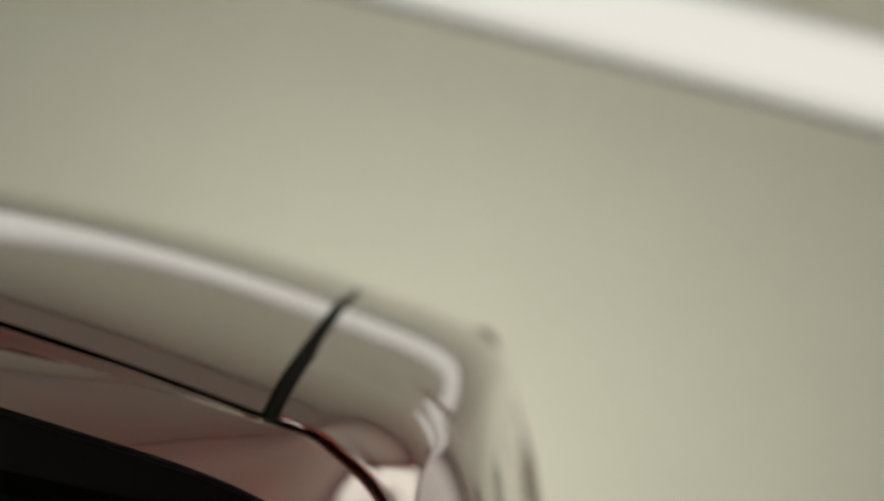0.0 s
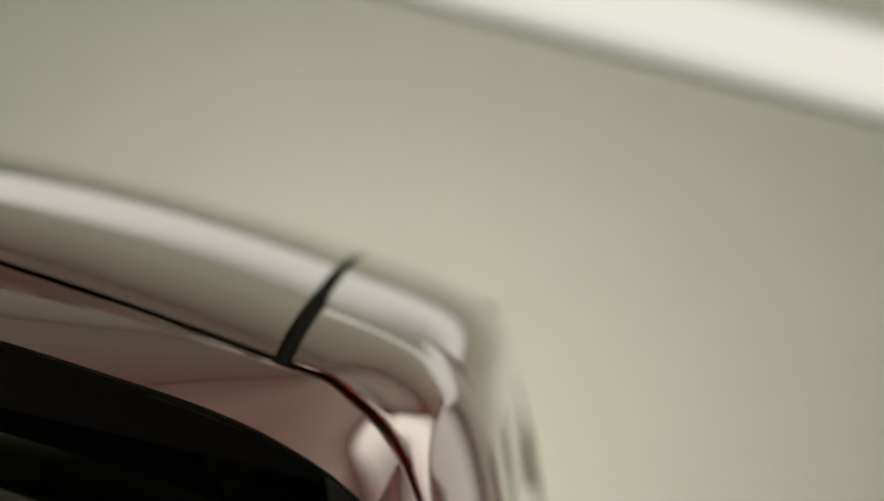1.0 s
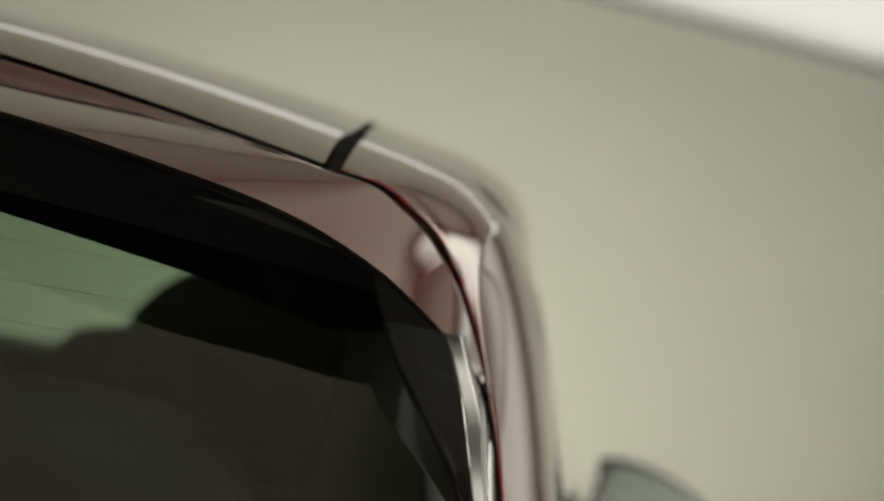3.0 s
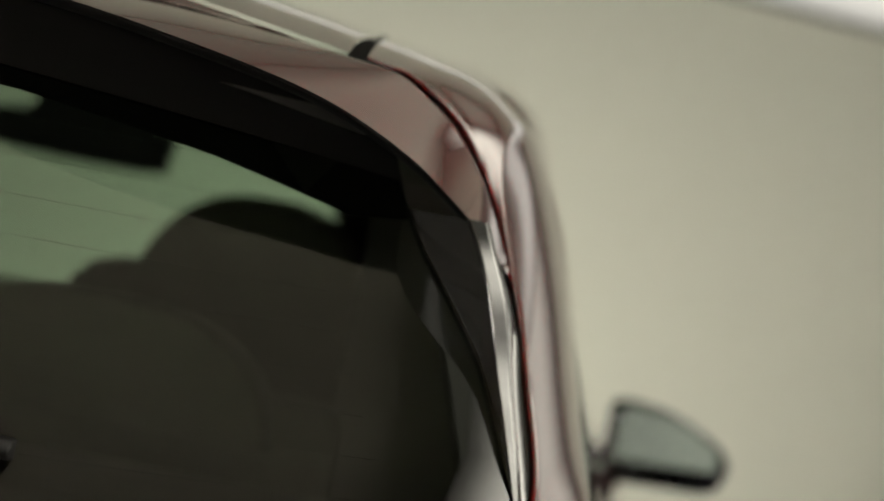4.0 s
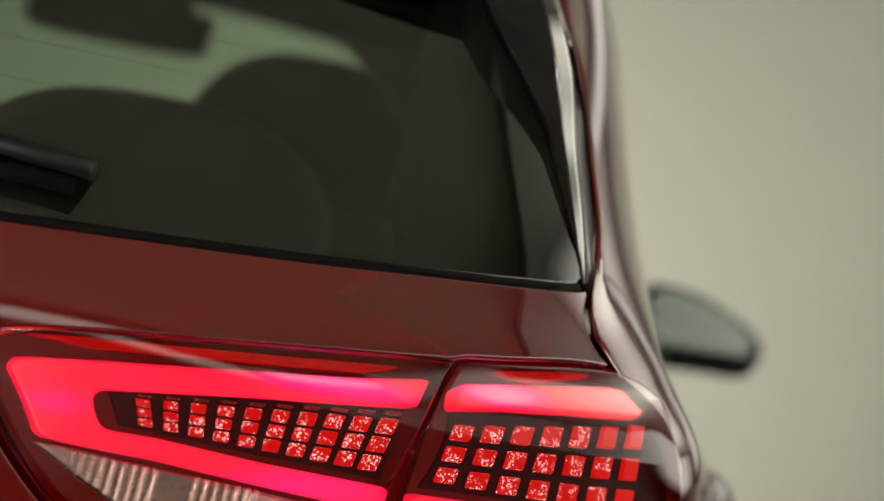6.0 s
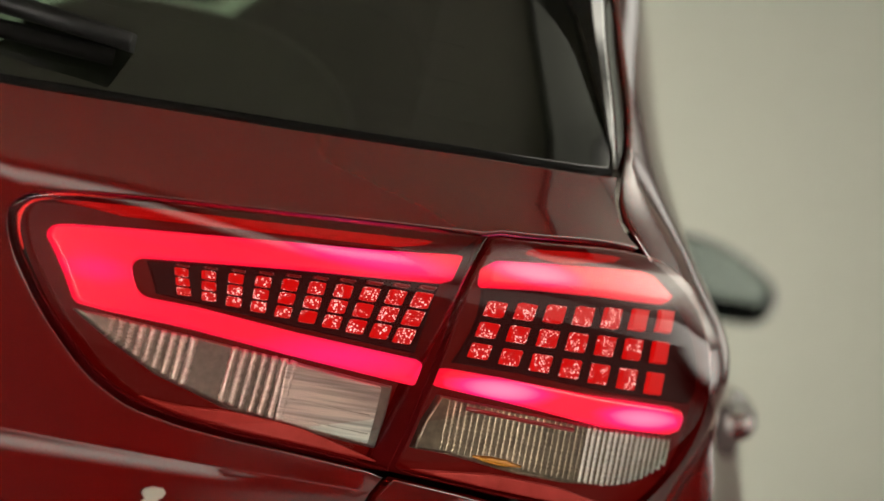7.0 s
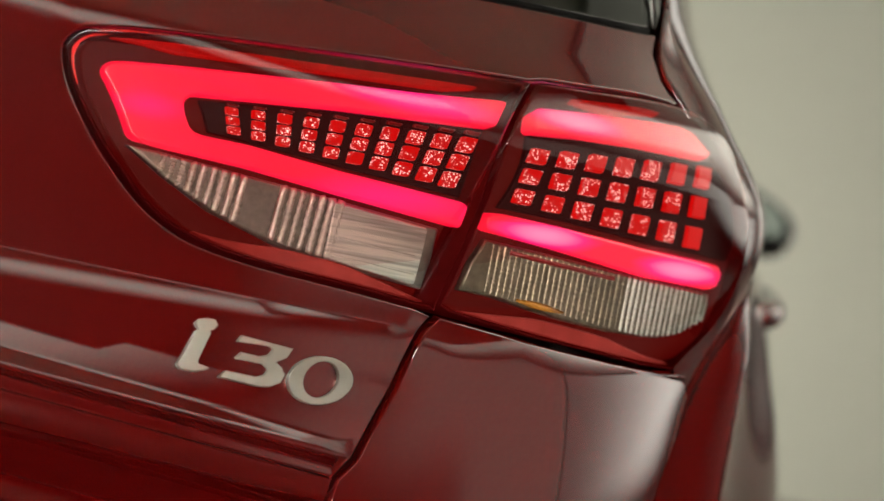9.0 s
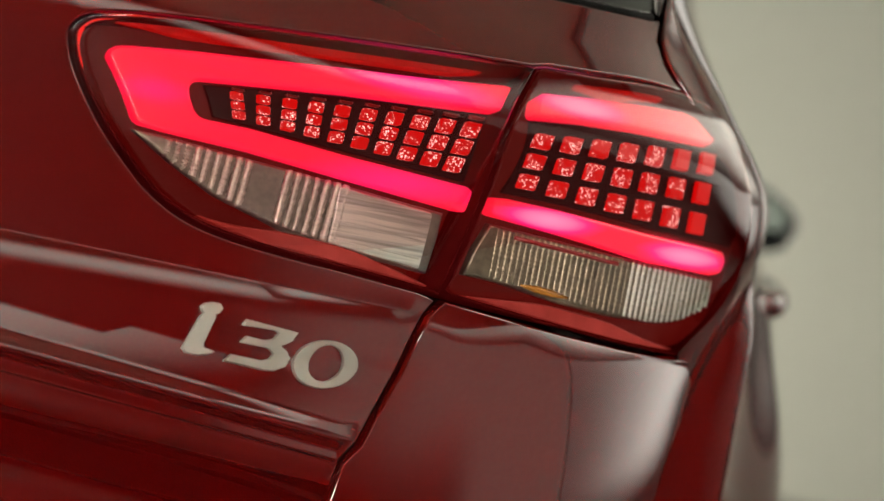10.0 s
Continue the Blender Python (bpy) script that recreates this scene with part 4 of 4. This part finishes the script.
BEHIND = 0.80
TOP_ROWS, LOW_ROWS, APEX = 28, 22, 1.06
ACROSS_RAIL = [0.97 * i / 14 for i in range(15)] + [0.97 + (APEX - 0.97) * i / 14 for i in range(1, 15)] + [APEX + (2 - APEX) * i / LOW_ROWS for i in range(1, LOW_ROWS + 1)]
frame_ob = sheet("side_frame", [[rail(BEHIND + (2.5 - BEHIND) * i / 30, w) for w in ACROSS_RAIL] for i in range(31)], PAINT, car, "dark red roof rail and rear pillar")
mirrored(frame_ob)

# rear pillar: from the gap beside the tailgate round to the flank, with a folded facet beside the spoiler's end
gap_top = [Vector(p) for p in catmull([tuple(roof(0.5855, 0.402)), tuple(roof(0.599, 0.403)), tuple(roof(0.612, 0.406)), (0.630, 0.414, 1.3415), (0.646, 0.430, 1.3305), (0.657, 0.450, 1.318),
                                       (0.667, 0.468, 1.303), (0.6715, 0.4735, 1.2965)], 4, False)]
fold = catmull([tuple(roof(0.684, 0.68)), tuple(roof(0.683, 0.62)), tuple(roof(0.6815, 0.575)), tuple(roof(0.680, 0.540)), (0.6785, 0.515, 1.3360), (0.677, 0.500, 1.325), (0.6745, 0.487, 1.311), (0.6715, 0.4735, 1.2965)], 10, False)
gap_low = []
for k in range(1, LOW_ROWS + 1):
    z = 1.2965 + (1.042 - 1.2965) * (k / LOW_ROWS) ** 0.95
    x = curve_value(z, GAP_X)
    y = tail(turn_of(x, z), z).y
    gap_low.append(Vector((x, y + (0.4735 - y) * smooth_step(1.25, 1.2965, z), z)))
gap_line = gap_top + gap_low
pillar = []
for i, (p, w) in enumerate(zip(gap_line, ACROSS_RAIL)):
    q = rail(BEHIND, w)
    row = [Vector((p.x, p.y + 0.025, p.z - 0.002)), Vector((p.x + 0.0003, p.y + 0.003, p.z - 0.0006))]
    begin = 1.08 - 0.38 * smooth_step(1.13, 1.085, p.z)
    if i < 14:
        c = roof(0.572 + (0.684 - 0.572) * i / 14, 0.68)
    elif i < TOP_ROWS:
        c = Vector(fold[round((i - 14) / (TOP_ROWS - 14) * (len(fold) - 1))])
    else:
        c = p + Vector((0.0015, 0.001, 0.0))
    middle = p.lerp(c, 0.5)
    full = min(0.012, roof(middle.x, middle.y).z - middle.z) if i <= 14 else full
    bulge = full * (1 - smooth_step(13, 27, i))
    for t in (0.0, 0.04, 0.1, 0.17, 0.25, 0.33, 0.42, 0.52, 0.62, 0.72, 0.82, 0.91, 0.975):
        row.append(p.lerp(c, t) + Vector((0.25 * smooth_step(6, 14, i), 0.0, 1.0)) * bulge * 4 * t * (1 - t))
    for k in range(17):
        a = begin + (math.pi / 2 - begin) * (k / 16) ** 1.15
        sx = (math.sin(a) - math.sin(begin)) / (1 - math.sin(begin))
        sy = (math.cos(begin) - math.cos(a)) / math.cos(begin)
        bent = Vector((c.x + (q.x - c.x) * sx, c.y + (q.y - c.y) * sy, c.z + (q.z - c.z) * (0.5 * sx + 0.5 * sy)))
        flat = roof(min(c.x + (q.x - c.x) * sy, 0.70), bent.y)
        row.append(flat.lerp(bent, smooth_step(12, 20, i)))
    low = smooth_step(1.11, 1.046, p.z)
    if low > 0:
        u0 = turn_of(min(p.x + 0.0025, side_x(p.z)), p.z)
        for k in range(30):
            u = u0 + (math.pi / 2 - u0) * min(k / 26, 1.0)
            around = tail(u, p.z)
            if k > 26:
                around.y += (BEHIND - around.y) * (k - 26) / 3
            row[k + 2] = row[k + 2].lerp(around, low)
    pillar.append(row)
for turn in range(24):
    before = [[p.copy() for p in row] for row in pillar]
    for i in range(10, 38):
        for k in range(4, len(pillar[i]) - 1):
            pillar[i][k] = before[i][k].lerp((before[i - 1][k] + before[i + 1][k]) / 2, 0.6 * smooth_step(9, 14, i) * smooth_step(38, 33, i))
            if turn % 6 == 0:
                pillar[i][k] = pillar[i][k].lerp((pillar[i][k - 1] + before[i][k + 1]) / 2, 0.4 * smooth_step(9, 14, i))
bm = bmesh.new()
tube_along(bm, [p + Vector((0.0006, 0.0035, -0.0004)) for p in gap_line[10:-6]], 0.0020, 8)
gap_strip = part("gap_edge", bm, PAINT, car)
mirrored(gap_strip)
quarter = sheet("rear_pillar", pillar, PAINT, car)
mirrored(quarter)

# spoiler at the top of the tailgate, its ends running down beside the fins
LEAD = [(0.0, 0.397, 0.0), (0.15, 0.397, 0.0), (0.30, 0.397, 0.0), (0.45, 0.397, 0.0), (0.54, 0.397, 0.0), (0.585, 0.399, 0.0), (0.610, 0.404, 0.0), (0.628, 0.413, 1.338), (0.644, 0.430, 1.327),
        (0.656, 0.450, 1.314), (0.667, 0.468, 1.299), (0.680, 0.479, 1.277), (0.6915, 0.476, 1.254), (0.702, 0.460, 1.232)]
TRAIL = [(0.0, 0.165, 1.362), (0.1492, 0.168, 1.3601), (0.2976, 0.176, 1.3542), (0.4266, 0.192, 1.3444), (0.4953, 0.214, 1.3355), (0.5496, 0.242, 1.3264), (0.5849, 0.266, 1.3172), (0.6104, 0.288, 1.3069),
         (0.6239, 0.301, 1.3002), (0.6376, 0.314, 1.2925), (0.6558, 0.335, 1.2792), (0.6728, 0.362, 1.2653), (0.6875, 0.4, 1.2505), (0.702, 0.452, 1.232)]
lead = catmull([(x, y, z or roof(x, y).z - 0.003) for x, y, z in LEAD], 4, False)
trail = catmull(TRAIL, 4, False)
sp, under = [], []
for p, q in zip(lead, trail):
    p, q = Vector(p), Vector(q)
    lip = 0.0110 * min(1.0, max(0.0, 0.592 - p.x) / 0.23)
    p = p + Vector((0, -0.004, 0))
    row = [p + Vector((0, 0.012, -0.016)), p + Vector((0, 0.001, -0.003)), p, p + Vector((0, -0.0015, -0.04 * lip)), p + Vector((0, -0.011, -0.45 * lip)), p + Vector((0, -0.0215, -0.95 * lip)),
           p + Vector((0, -0.0235, -1.0 * lip))]
    start = row[-1]
    bulge = 0.003 * (p - q).length
    for t in (0.03, 0.1, 0.2, 0.3, 0.4, 0.5, 0.6, 0.7, 0.8, 0.9, 0.97, 0.99, 1.0):
        row.append(start.lerp(q, t) + Vector((0.2 * bulge, 0, bulge)) * 4 * t * (1 - t))
    sp.append(row)
    thick = 0.002 * smooth_step(0.705, 0.66, q.x) + 0.0035
    under.append([q, q + Vector((0, 0.0004, -0.0012)), q + Vector((0, 0.004, -0.0032)), q + Vector((0, 0.016, -thick)), q.lerp(p, 0.5) + Vector((0, 0, -thick - 0.004)),
                  p + Vector((0, -0.01, -thick - 0.03 * smooth_step(0.7, 0.6, p.x)))])


def both_sides(rows):
    return [[Vector((-p.x, p.y, p.z)) for p in row] for row in rows[:0:-1]] + rows


spoiler = sheet("spoiler", both_sides(sp), PAINT, car, "dark red roof spoiler over the rear window")
sheet("underside", both_sides(under), SEAM, spoiler, "black spoiler underside")

# flank: quarter panel and doors down to the sill
flank_rows = []
for j in range(71):
    z = 0.26 + (1.042 - 0.26) * (1 - (1 - j / 70) ** 1.6)
    start = curve_value(z, TAIL) + CORNER
    u0 = turn_of(curve_value(z, [(0.26, 0.737), (0.42, 0.757), (0.60, 0.772), (0.75, 0.783), (0.816, 0.791), (0.846, 0.799), (0.872, 0.799), (0.887, 0.786), (0.90, 0.792), (0.912, 0.802), (0.945, 0.8165), (0.977, 0.817), (1.0, 0.8100), (1.028, 0.7905), (1.047, 0.759)]), z)
    row = [tail(u0 + (math.pi / 2 - u0) * k / 8, z) for k in range(8)]
    row += [flank(start + (0.46 - start) * k / 30, z) for k in range(30)] + [flank(0.46 + 0.79 * (k / 24) ** 1.5, z) for k in range(25)]
    flank_rows.append(row)
qp = sheet("quarter_panel", flank_rows, PAINT, car)
mirrored(qp)
for y0, y1 in ((1.255, 2.02), (2.025, 2.95)):
    rows = [[flank(y0 + (y1 - y0) * k / 12, 0.26 + (1.042 - 0.26) * j / 28) for k in range(13)] for j in range(29)]
    door = sheet("door", rows, PAINT, car)
    mirrored(door)


# side windows, gloss dark, in black seals
for y0, y1, lean in ((0.98, 1.62, 0.16), (1.66, 2.40, 0.0)):
    loop = [(y0 + lean, 1.075), (y1, 1.075), (y1, 1.315), (y0 + lean + 0.10, 1.305), (y0 + 0.03 + lean * 0.4, 1.20)]
    pane = skin("side_window", rounded(loop, 0.03), lambda y, z: Vector((side_at(y, z), y, z)), GLOSS_BLACK, car, 0.04, 0.002, 0.01, raised=0.001, label="dark tinted side window")
    mirrored(pane)
bm = bmesh.new()
tube_along(bm, catmull([Vector((side_at(y, z) - 0.003, y, z)) for y, z in ((0.93, 1.10), (0.97, 1.18), (1.05, 1.27), (1.20, 1.312), (1.6, 1.322), (2.0, 1.322), (2.4, 1.318))], 5, False), 0.004, 8)
seal_ob = part("window_seal", bm, SEAM, car)
mirrored(seal_ob)
# front end, bonnet and windscreen
front_rows = []
for j in range(15):
    z = 0.26 + (0.98 - 0.26) * j / 14
    row = []
    for k in range(17):
        u = -math.pi / 2 + math.pi * k / 16
        p = flank(2.955, z)
        row.append(Vector((p.x * math.sin(u), 2.955 + (1.28 - 0.25 * smooth_step(0.7, 0.98, z)) * math.cos(u) ** 0.7, z)))
    front_rows.append(row)
sheet("front_body", front_rows, PAINT, car)
bonnet = [[Vector((x * (1 - 0.12 * t), 3.0 + 0.95 * t, 1.04 - 0.09 * t - 0.10 * x * x)) for x in (-0.78 + 1.56 * k / 12 for k in range(13))] for t in (i / 8 for i in range(9))]
sheet("bonnet", bonnet, PAINT, car)
screen = [[Vector((x * (1 - 0.17 * t), 3.03 - 0.52 * t - 0.16 * x * x * (1 - 0.4 * t), 1.03 + 0.40 * t - 0.05 * x * x * t)) for x in (-0.74 + 1.48 * k / 14 for k in range(15))] for t in (i / 8 for i in range(9))]
ws = sheet("windscreen", screen, WINDSCREEN, car, "green tinted windscreen")
ws.visible_shadow = False
for side in (1, -1):
    bm = bmesh.new()
    tube_along(bm, [(side * 0.745, 2.98, 1.03), (side * 0.685, 2.75, 1.22), (side * 0.61, 2.42, 1.39)], 0.03, 8)
    part("front_pillar", bm, PAINT, car)

# wheels
for x in (0.80, -0.80):
    for y in (0.80, 3.42):
        wheel = new("wheel")
        wheel.parent = car
        bm = bmesh.new()
        pts = [(0.20, -0.10), (0.29, -0.105), (0.315, -0.085), (0.317, 0.085), (0.29, 0.105), (0.20, 0.10)]
        rows = [[bm.verts.new((x + w, y + r * math.cos(2 * math.pi * k / 32), 0.317 + r * math.sin(2 * math.pi * k / 32))) for r, w in pts] for k in range(32)]
        for k in range(32):
            for i in range(5):
                bm.faces.new([rows[k][i], rows[k][i + 1], rows[(k + 1) % 32][i + 1], rows[(k + 1) % 32][i]])
        part("tyre", bm, TYRE, wheel)
        bm = bmesh.new()
        bmesh.ops.create_cone(bm, cap_ends=True, segments=32, radius1=0.205, radius2=0.205, depth=0.16, matrix=pose(x, y, 0.317, 0, 90, 0))
        part("rim", bm, RIM, wheel)

# floor pan
bm = bmesh.new()
box(bm, (-0.70, 0.15, 0.2), (0.70, 3.9, 0.27), 0.02)
part("floor_pan", bm, BLACK, car)

# door mirror
mirror_shape = catmull([(x - 0.015, z) for x, z in [(0.845, 1.084), (0.905, 1.084), (0.955, 1.069), (1.005, 1.041), (1.019, 1.014), (1.000, 0.977), (0.94, 0.971), (0.85, 0.970), (0.838, 1.005), (0.838, 1.050)]], 6)
cx = sum(p[0] for p in mirror_shape) / len(mirror_shape)
cz = sum(p[1] for p in mirror_shape) / len(mirror_shape)
rows = []
for y, s in ((2.600, 0.97), (2.597, 1.0), (2.63, 1.0), (2.69, 0.92), (2.73, 0.72), (2.745, 0.35), (2.747, 0.02)):
    rows.append([Vector((cx + (x - cx) * s, y, cz + (z - cz) * s)) for x, z in mirror_shape])
housing = sheet("door_mirror", rows, GLOSS_BLACK, car, "black door mirror with pale reflecting glass", closed=True)
glass = skin("mirror_glass", [(cx + (x - cx) * 0.83 + 0.002, max(cz + (z - cz) * 0.80 + 0.004, 1.003 + 0.02 * (x - 0.85))) for x, z in mirror_shape], lambda x, z: Vector((x, 2.588 + 0.325 * (x - 0.93) + 0.09 * (z - 1.03) - 0.4 * (z - 1.03) ** 2, z)), MIRROR, housing, 0.02, 0.001, 0.003)
bm = bmesh.new()
tube_along(bm, [(0.78, 2.64, 0.985), (0.83, 2.64, 0.985), (0.87, 2.64, 0.99)], 0.02, 10)
part("mirror_arm", bm, BLACK, housing)
m2 = mirrored(housing, car)
for child in list(housing.children):
    mirrored(child, m2)

# rear door handle
bm = bmesh.new()
tube_along(bm, catmull([(0.845, 0.845, 0.921), (0.872, 0.86, 0.923), (0.880, 0.93, 0.928), (0.876, 1.02, 0.934), (0.850, 1.045, 0.935)], 5, False), 0.012, 10)
handle = part("door_handle", bm, PAINT, car, "dark red rear door pull handle")
mirrored(handle)

# cabin: seats, shelf and lining
def seat(x, y, top, wide, label):
    s = new("seat")
    s.parent = car
    s["label"] = label
    bm = bmesh.new()
    box(bm, (x - wide / 2, y, 0.45), (x + wide / 2, y + 0.16, top), 0.06)
    part("backrest", bm, CABIN, s)
    bm = bmesh.new()
    box(bm, (x - wide / 2, y + 0.1, 0.36), (x + wide / 2, y + 0.6, 0.50), 0.05)
    part("cushion", bm, CABIN, s)
    return s


def headrest(x, y, low, high, wide, parent):
    """A padded headrest, rounded over and wider at its foot."""
    rows = []
    for dy, shrink in ((0.0, 0.80), (0.012, 0.94), (0.05, 1.0), (0.09, 0.94), (0.105, 0.80)):
        row = []
        for k in range(25):
            a = math.pi * k / 24
            cx, cz = math.cos(a), math.sin(a)
            px = math.copysign(abs(cx) ** 0.75, cx) * wide / 2 * (1.10 - 0.10 * cz)
            row.append(Vector((x + px * (0.9 + 0.1 * shrink), y + dy, low + (high - low) * (cz ** 0.75) * (0.7 + 0.3 * shrink))))
        rows.append(row)
    ob = sheet("headrest", rows, CABIN, parent, caps=True)
    return ob


for x in (0.407, -0.407):
    s = seat(x, 1.72, 1.17, 0.48, "dark cloth front seat")
    headrest(x - 0.012 * (1 if x > 0 else -1), 1.66, 1.08, 1.267, 0.265, s)
rear_bench = seat(0, 0.80, 1.106, 1.24, "dark cloth rear bench")
for x in (0.385, -0.385):
    headrest(x, 0.74, 1.07, 1.167, 0.27, rear_bench)
headrest(0.0, 0.78, 1.06, 1.12, 0.22, rear_bench)
bm = bmesh.new()
box(bm, (-0.60, 0.5, 1.02), (0.60, 0.80, 1.04), 0.008)
part("parcel_shelf", bm, CABIN, car)
rows = [[roof(x, y) - Vector((0, 0, 0.035)) for x in (-0.6 + 1.2 * k / 16 for k in range(17))] for y in (0.33 + 2.15 * i / 16 for i in range(17))]
sheet("headlining", rows, CABIN, car)
for side in (1, -1):
    rows = [[Vector((side * (side_x(min(z, 1.3)) - 0.05), y, z)) for z in (0.5 + 0.85 * k / 10 for k in range(11))] for y in (0.60, 1.5, 2.45)]
    sheet("side_lining", rows, CABIN, car)
for side in (1, -1):
    rows = [[Vector((side * min(x, side_x(z) - 0.035), y + 0.25 * (z - 1.05), z)) for z in (0.60, 0.90, 1.06, 1.16, 1.24, 1.29)] for x, y in ((0.565, 0.90), (0.60, 0.72), (0.64, 0.62), (0.74, 0.50))]
    sheet("pillar_lining", rows, CABIN, car)
bm = bmesh.new()
box(bm, (-0.70, 2.75, 0.6), (0.70, 2.98, 1.075), 0.03)
part("dashboard", bm, CABIN, car)
# trim round the windscreen, with its rounded opening
opening = rounded([(0.40, 1.04), (0.39, 1.26), (0.345, 1.333), (0.18, 1.349), (-0.18, 1.374), (-0.36, 1.36), (-0.405, 1.26), (-0.415, 1.04)], 0.07, 5)
skin("windscreen_trim", [(0.62, 0.95), (0.62, 1.36), (0.45, 1.41), (-0.45, 1.41), (-0.62, 1.36), (-0.62, 0.95)], lambda x, z: Vector((x, 2.60 - 0.02 * z, z)), CABIN, car, 0.06, 0.006, 0.02, holes=[opening])
mirror_pod = catmull([(x - 0.016, z) for x, z in [(-0.10, 1.300), (-0.09, 1.330), (-0.04, 1.338), (-0.03, 1.39), (0.12, 1.39), (0.135, 1.338), (0.165, 1.334), (0.163, 1.300), (0.150, 1.276), (0.03, 1.272), (-0.085, 1.278)]], 4)
skin("cabin_mirror", mirror_pod, lambda x, z: Vector((x, 2.49, z)), BLACK, car, 0.03, 0.006, 0.03, label="black cabin mirror and sensor pod")

# wiper: a tapered hollow arm over a dark blade
bm = bmesh.new()
rows = []
for i in range(13):
    t = i / 12
    x = 0.02 + 0.452 * t
    z = 1.121 + 0.010 * math.sin(math.pi * t) - 0.018 * t
    c = tail(turn_of(x, z), z, -0.016)
    h = 0.0085 - 0.0035 * t
    rows.append([bm.verts.new(c + Vector((0, dy, dz))) for dy, dz in ((0.012, h), (-0.004, h * 1.05), (-0.010, h * 0.5), (-0.011, -h * 0.4), (-0.005, -h), (0.012, -h))])
for r0, r1 in zip(rows, rows[1:]):
    for k in range(6):
        bm.faces.new([r0[k], r0[(k + 1) % 6], r1[(k + 1) % 6], r1[k]])
bm.faces.new(rows[0])
bm.faces.new(rows[-1][::-1])
bmesh.ops.recalc_face_normals(bm, faces=bm.faces)
wiper = part("wiper", bm, BLACK, car, "black rear window wiper")
bm = bmesh.new()
tube_along(bm, [tail(turn_of(x, z), z, -0.006) for x, z in ((0.0, 1.102), (0.2, 1.108), (0.40, 1.097), (0.464, 1.0935))], 0.005, 8)
part("blade", bm, SEAM, wiper)
